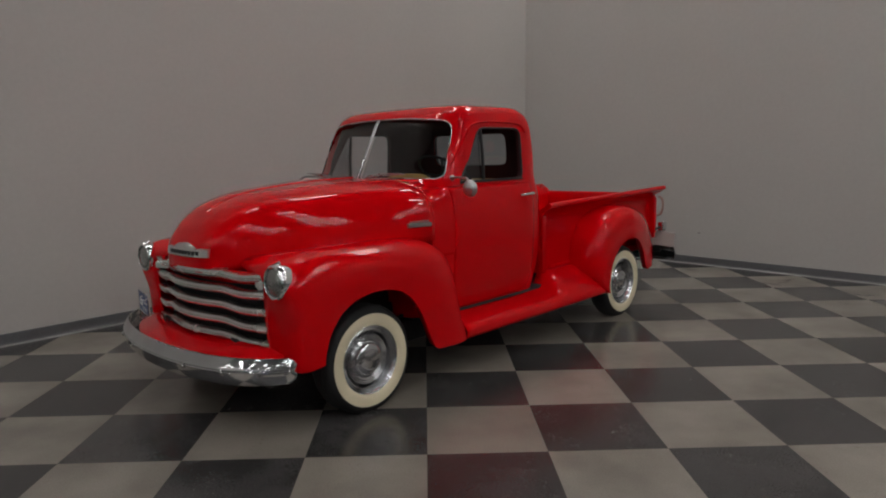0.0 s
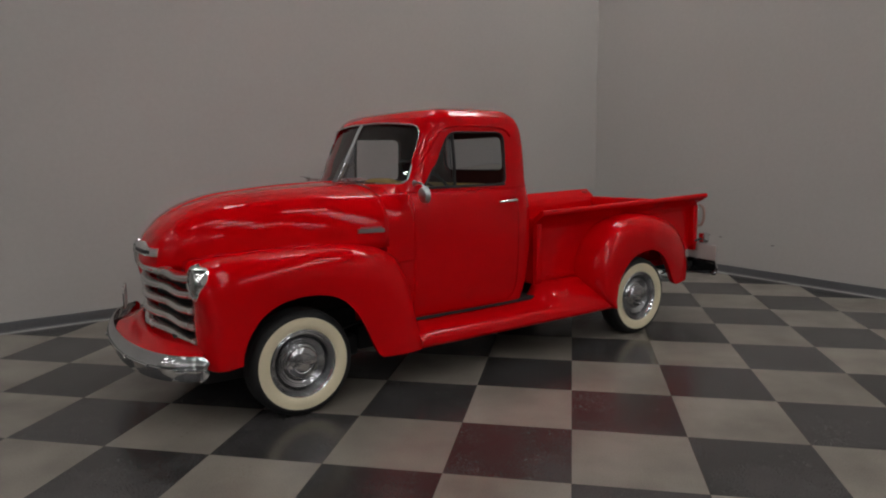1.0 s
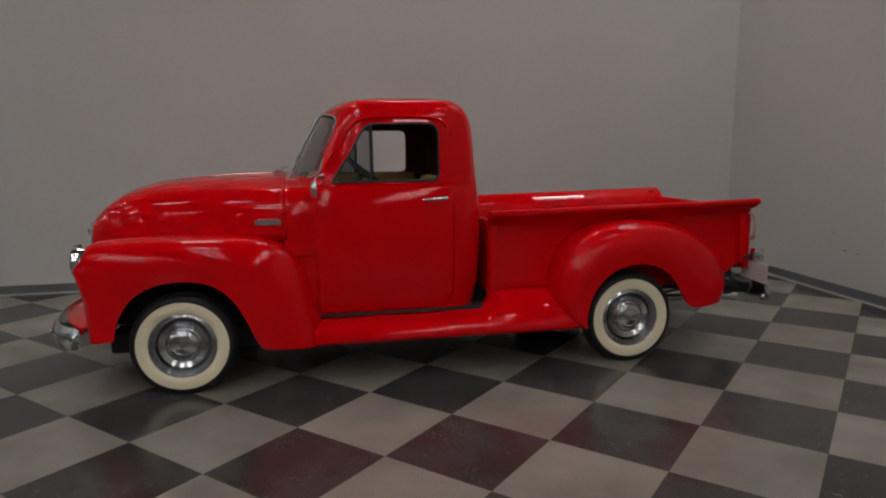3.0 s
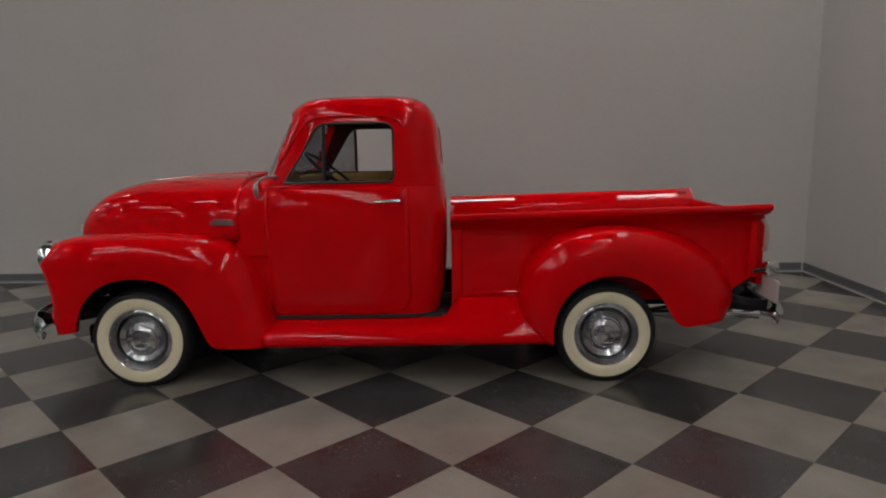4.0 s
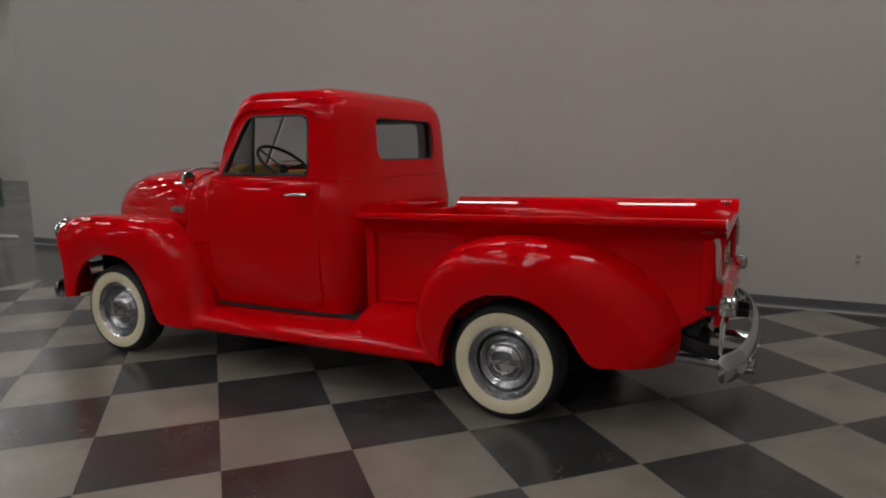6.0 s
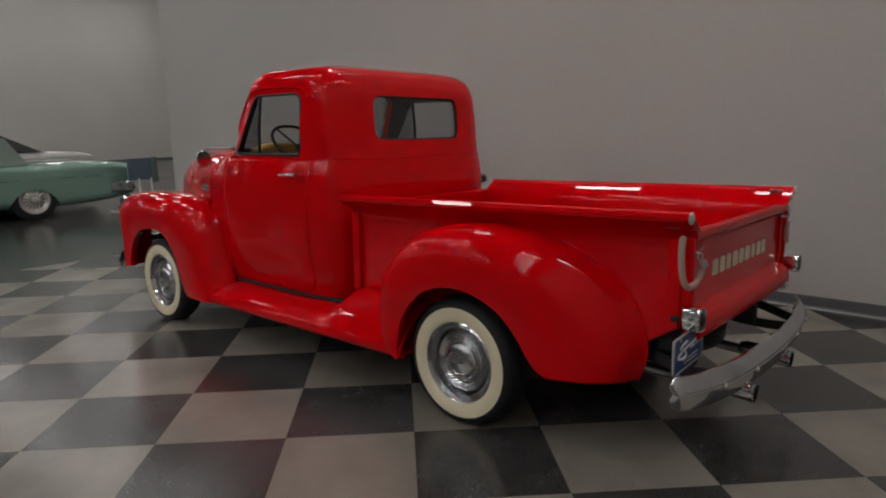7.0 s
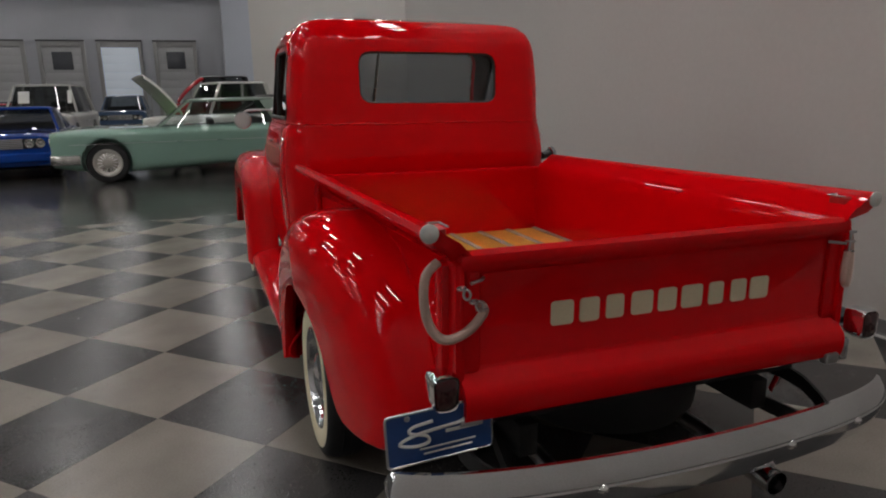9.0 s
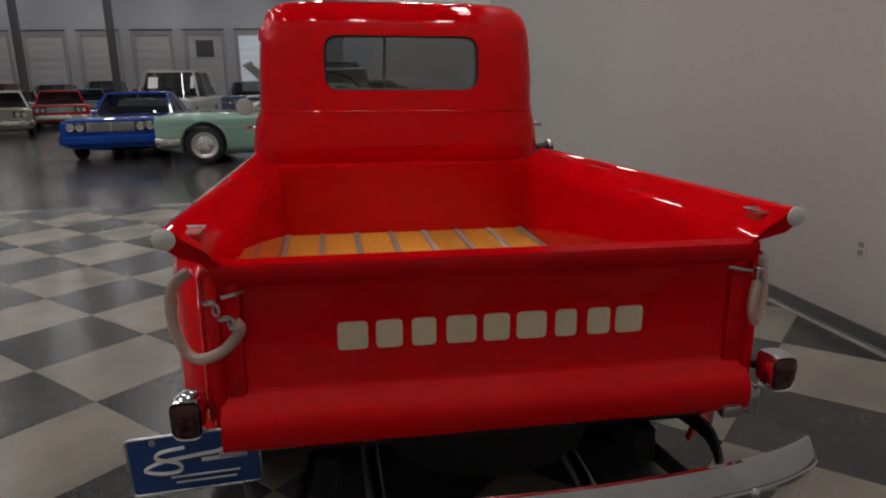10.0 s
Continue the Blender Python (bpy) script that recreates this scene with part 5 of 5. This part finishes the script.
    for s in (-1, 1):
        for k in range(lamps // 2):
            bm = bmesh.new()
            y = s * (W * 0.76 - 0.17 * k)
            lathe(bm, [(0.080, -0.02), (0.080, 0.03), (0.070, 0.036), (0.05, 0.03), (0.001, 0.038)], 20, pose(-L - 0.005, y, gz, 0, -90, 0))
            part("headlight", bm, LENS, ob, "round headlight")
        bm = bmesh.new()
        box(bm, L - 0.03, L + 0.015, *sorted((s * W * 0.45, s * W * 0.80)), belt - 0.28, belt - 0.18, 0.02)
        part("tail_light", bm, TAIL, ob, "red tail light")
        bm = bmesh.new()
        tube(bm, [(x, s * (half(x) + 0.012), belt - 0.26) for x in np.linspace(-L * 0.9, L * 0.9, 24)], 0.0035, 6)
        part("side_strip", bm, STEEL, ob, "thin chrome side strip")
    if open_hood:
        bm = bmesh.new()
        ahead = hood[0] < 0
        m2 = pose(-L + 0.2 if ahead else f0 - hinge, 0, belt + 0.02, 0, hood[0], 0)
        rows = []
        for u in np.linspace(0, 1, 14):
            x = hood[1] * (u if ahead else u - 1)
            w = W * hood[2] * (1 - 0.10 * (u if ahead else 1 - u) ** 3)
            arch = 0.06 * math.sin(math.pi * u) ** 0.7
            rows.append([m2 @ Vector((x, w * q, arch + 0.07 * (1 - q * q) - 0.05 * abs(q) ** 8)) for q in np.linspace(-1, 1, 17)])
        grid(bm, rows)
        lid = part("raised_hood", bm, open_hood, ob, "hood standing open", thick=0.03)
        bm = bmesh.new()
        far = hood[1] * 0.55 * (1 if ahead else -1)
        foot = m2 @ Vector((far, W * hood[2] * 0.8, 0.02))
        tube(bm, [foot, (foot.x, foot.y, belt - 0.02)], 0.012, 6)
        part("prop_rod", bm, STEEL, lid, "thin metal prop rod")
    return ob


GREEN_P = car_paint("sage_green_paint", (0.21, 0.335, 0.28))
GREEN_ROOF = car_paint("grey_green_roof", (0.20, 0.26, 0.22))
BLUE_P = car_paint("deep_blue_paint", (0.003, 0.04, 0.24))
WHITE_P = car_paint("white_car_paint", (0.52, 0.51, 0.48))
BLACK_P = car_paint("black_car_paint", (0.015, 0.015, 0.017))
SILVER_P = car_paint("silver_car_paint", (0.40, 0.41, 0.42))
REDCAR_P = car_paint("crimson_car_paint", (0.36, 0.008, 0.014))
LIME_P = car_paint("lime_green_paint", (0.10, 0.42, 0.03))
NAVY_P = car_paint("grey_blue_paint", (0.06, 0.10, 0.17))
OLIVE_P = car_paint("faded_olive_paint", (0.26, 0.25, 0.19))
VINYL = material("black_vinyl_top", (0.03, 0.03, 0.032), 0.7, vary=0.1, grain=0.1, scale=20, bump=0.2)

car("sage green two-door sedan with pale hubcaps on the dark floor", pose(-8.3, -0.57, 0, 0, 0, 90), GREEN_P, 5.75, 1.98, 1.40, 3.27, GREEN_ROOF, skirt=True, cabin=(-1.25, -0.73, 1.24, 0.98), waist=0.93, glass=CLEAR_GLASS, front_overhang=0.83, rear_post=0.2)
car("deep blue hardtop facing the aisle beside the green sedan", pose(-11.0, -4.62, 0, 0, 0, 183), BLUE_P, 5.2, 1.86, 1.30, 2.85, bumper_paint=BLUE_P, rear_post=0.2)
car("white boxy utility wagon with paper in its windshield", pose(-16.1, -4.9, 0, 0, 0, 178), WHITE_P, 4.7, 1.95, 1.85, 2.7, style="suv", wheel_r=0.38, lamps=2)
car("lime green car with a white roof and its hood standing open", pose(-13.4, 0.15, 0, 0, 0, 112), LIME_P, 4.7, 1.75, 1.79, 2.7, WHITE_P, style="suv", open_hood=WHITE_P, hood=(48, 1.2, 0.55), hinge=0.45, cabin=(-1.35, -0.95, 0.55, 0.40), waist=1.0)
car("white convertible with a black cloth top behind the green sedan", pose(-10.95, 0.30, 0, 0, 0, 90), WHITE_P, 4.9, 1.75, 1.44, 2.8, VINYL, waist=1.05, rear_post=0.3)
car("crimson coupe with its hood standing open", pose(-19.5, 0.35, 0, 0, 0, 90), REDCAR_P, 4.2, 1.85, 2.1, 2.8, BLACK_P, style="suv", open_hood=REDCAR_P, hood=(-42, 1.15, 0.85), cabin=(-1.2, -1.05, 0.6, 0.4))
car("olive and white sedan at the head of a row of cars", pose(-18.5, -10.75, 0, 0, 0, 201), OLIVE_P, 5.0, 1.85, 1.35, 2.9, WHITE_P, group="parked row")
car("crimson hardtop in a row of parked cars", pose(-22.4, -10.3, 0, 0, 0, 199), REDCAR_P, 5.0, 1.85, 1.33, 2.9, group="parked row")
car("grey-blue sedan in a row of parked cars", pose(-27.3, -10.9, 0, 0, 0, 196), NAVY_P, 4.9, 1.8, 1.36, 2.8, group="parked row")
car("silver sedan in a row of parked cars", pose(-28.0, -14.0, 0, 0, 0, 196), SILVER_P, 5.0, 1.85, 1.35, 2.9, group="parked row")
car("crimson hardtop near the inner aisle", pose(-26.0, -8.0, 0, 0, 0, 184), REDCAR_P, 4.8, 1.8, 1.33, 2.8, group="parked row")
car("black wagon in the far row", pose(-34.0, -12.2, 0, 0, 0, 184), BLACK_P, 5.0, 1.85, 1.75, 2.9, style="wagon", group="far row")
car("crimson wagon in the far row", pose(-33.5, -17.4, 0, 0, 0, 184), REDCAR_P, 4.9, 1.8, 1.7, 2.8, style="wagon", group="far row")
car("dark wagon in the far row", pose(-34.0, -14.8, 0, 0, 0, 182), BLACK_P, 4.8, 1.85, 1.6, 2.8, style="wagon", group="far row")
car("black hardtop in the far row", pose(-34.0, -9.6, 0, 0, 0, 182), BLACK_P, 4.8, 1.85, 1.4, 2.8, group="far row")
car("silver coupe in the far row", pose(-33.5, -7.0, 0, 0, 0, 181), SILVER_P, 4.8, 1.8, 1.4, 2.8, group="far row")
car("grey-blue wagon in the far aisle", pose(-24.5, -3.6, 0, 0, 0, 180), NAVY_P, 4.8, 1.8, 1.55, 2.8, style="wagon")


# papers inside the utility wagon's windshield
def paper(x, y, z, w, h, tilt):
    ob = thing("paper_sheet", "white paper sheet taped on a car window", "paper", pose(x, y, z, 0, tilt, 0))
    bm = bmesh.new()
    box(bm, -0.001, 0.001, -w / 2, w / 2, -h / 2, h / 2)
    part("sheet", bm, WHITE, ob, "", 0)


paper(-15.42, -5.28, 1.50, 0.26, 0.36, -32)
paper(-15.42, -4.2, 1.50, 0.10, 0.40, -32)


SIGN_BLUE = material("grey_blue_sign", (0.15, 0.20, 0.27), 0.5, vary=0.08, scale=10)


# sign on a white stand at the green sedan's tail
def sign_stand():
    ob = thing("sign_stand", "grey-blue sign on a white tubular stand near the green sedan", "sign", pose(-7.0, 2.45, 0, 0, 0, 8))
    bm = bmesh.new()
    box(bm, -0.02, 0.0, -0.42, 0.05, 0.56, 0.95, 0.01)
    part("panel", bm, SIGN_BLUE, ob, "blank grey-blue panel", 0)
    bm = bmesh.new()
    box(bm, -0.05, 0.02, 0.05, 0.16, 0.50, 0.96, 0.02, 2, None)
    part("side_fin", bm, GREEN_ROOF, ob, "dark green fin")
    for y in (-0.22, 0.02):
        bm = bmesh.new()
        tube(bm, [(-0.01, y, 0.03), (-0.01, y, 0.60)], 0.018, 8)
        part("leg", bm, WHITE, ob)
    for a, b in (((-0.3, -0.62, 0.03), (0.3, -0.62, 0.03)), ((-0.3, 0.1, 0.03), (0.3, 0.1, 0.03)), ((0, -0.62, 0.03), (0, 0.1, 0.03)), ((0.0, -0.5, 0.05), (0.0, -0.24, 0.28))):
        bm = bmesh.new()
        tube(bm, [a, b], 0.022, 8)
        part("base_tube", bm, WHITE, ob)
    return ob


sign_stand()


# ---- checkered floor tiles, laid at an angle to the walls ----
TILE, TURN = 0.6096, radians(-45.234)
ORIGIN = Vector((1.5345, -1.4997))
AX, AY = Vector((math.cos(TURN), math.sin(TURN))), Vector((-math.sin(TURN), math.cos(TURN)))
BOUNDS = (EDGE, WALL_E - 0.002, -6.6, WALL_N - 0.002)


def clipped(poly):
    for axis, limit, keep in ((0, BOUNDS[0], 1), (0, BOUNDS[1], -1), (1, BOUNDS[2], 1), (1, BOUNDS[3], -1)):
        out = []
        for k in range(len(poly)):
            p, q = poly[k - 1], poly[k]
            dp, dq = (p[axis] - limit) * keep, (q[axis] - limit) * keep
            if dp * dq < 0:
                out.append(p + (q - p) * (dp / (dp - dq)))
            if dq >= 0:
                out.append(q)
        poly = out
        if len(poly) < 3:
            return []
    return poly


def tile_mesh(poly, name):
    bm = bmesh.new()
    c = sum(poly, Vector((0, 0))) / len(poly)
    low = [bm.verts.new((p.x, p.y, -0.0035)) for p in poly]
    mid = [bm.verts.new((p.x, p.y, -0.0007)) for p in poly]
    top = [bm.verts.new((*(p + (c - p).normalized() * 0.0012), 0.0)) for p in poly]
    k = len(poly)
    for i in range(k):
        bm.faces.new((low[i], low[(i + 1) % k], mid[(i + 1) % k], mid[i]))
        bm.faces.new((mid[i], mid[(i + 1) % k], top[(i + 1) % k], top[i]))
    bm.faces.new(top)
    return mesh_of(bm, name, 0)


tile_floor = thing("tile_floor", "checkered floor of beige and charcoal vinyl tiles, worn and glossy", "floor", None, "", "structure")
h = TILE / 2 - 0.0006
square = [Vector((-h, -h)), Vector((h, -h)), Vector((h, h)), Vector((-h, h))]
shared = [tile_mesh(square, "tile_light"), tile_mesh(square, "tile_dark")]
shared[0].materials.append(TILE_L)
shared[1].materials.append(TILE_D)
for i in range(-16, 17):
    for j in range(-16, 17):
        dark = (i + j) % 2 == 0
        c = ORIGIN + AX * (i + 0.5) * TILE - AY * (j + 0.5) * TILE
        corner = [c + AX * p.x + AY * p.y for p in square]
        poly = clipped(corner)
        if len(poly) < 3:
            continue
        whole = all(BOUNDS[0] <= p.x <= BOUNDS[1] and BOUNDS[2] <= p.y <= BOUNDS[3] for p in corner)
        if whole:
            ob = new("tile", shared[dark])
        else:
            area = abs(sum(poly[k - 1].x * poly[k].y - poly[k].x * poly[k - 1].y for k in range(len(poly)))) / 2
            if area < 0.002:
                continue
            rot = Matrix.Rotation(-TURN, 2)
            me = tile_mesh([rot @ (p - c) for p in poly], "tile_cut")
            me.materials.append(TILE_D if dark else TILE_L)
            ob = new("tile", me)
        ob.matrix_basis = Matrix.Translation((c.x, c.y, 0)) @ Matrix.Rotation(TURN, 4, "Z")
        ob.parent = tile_floor
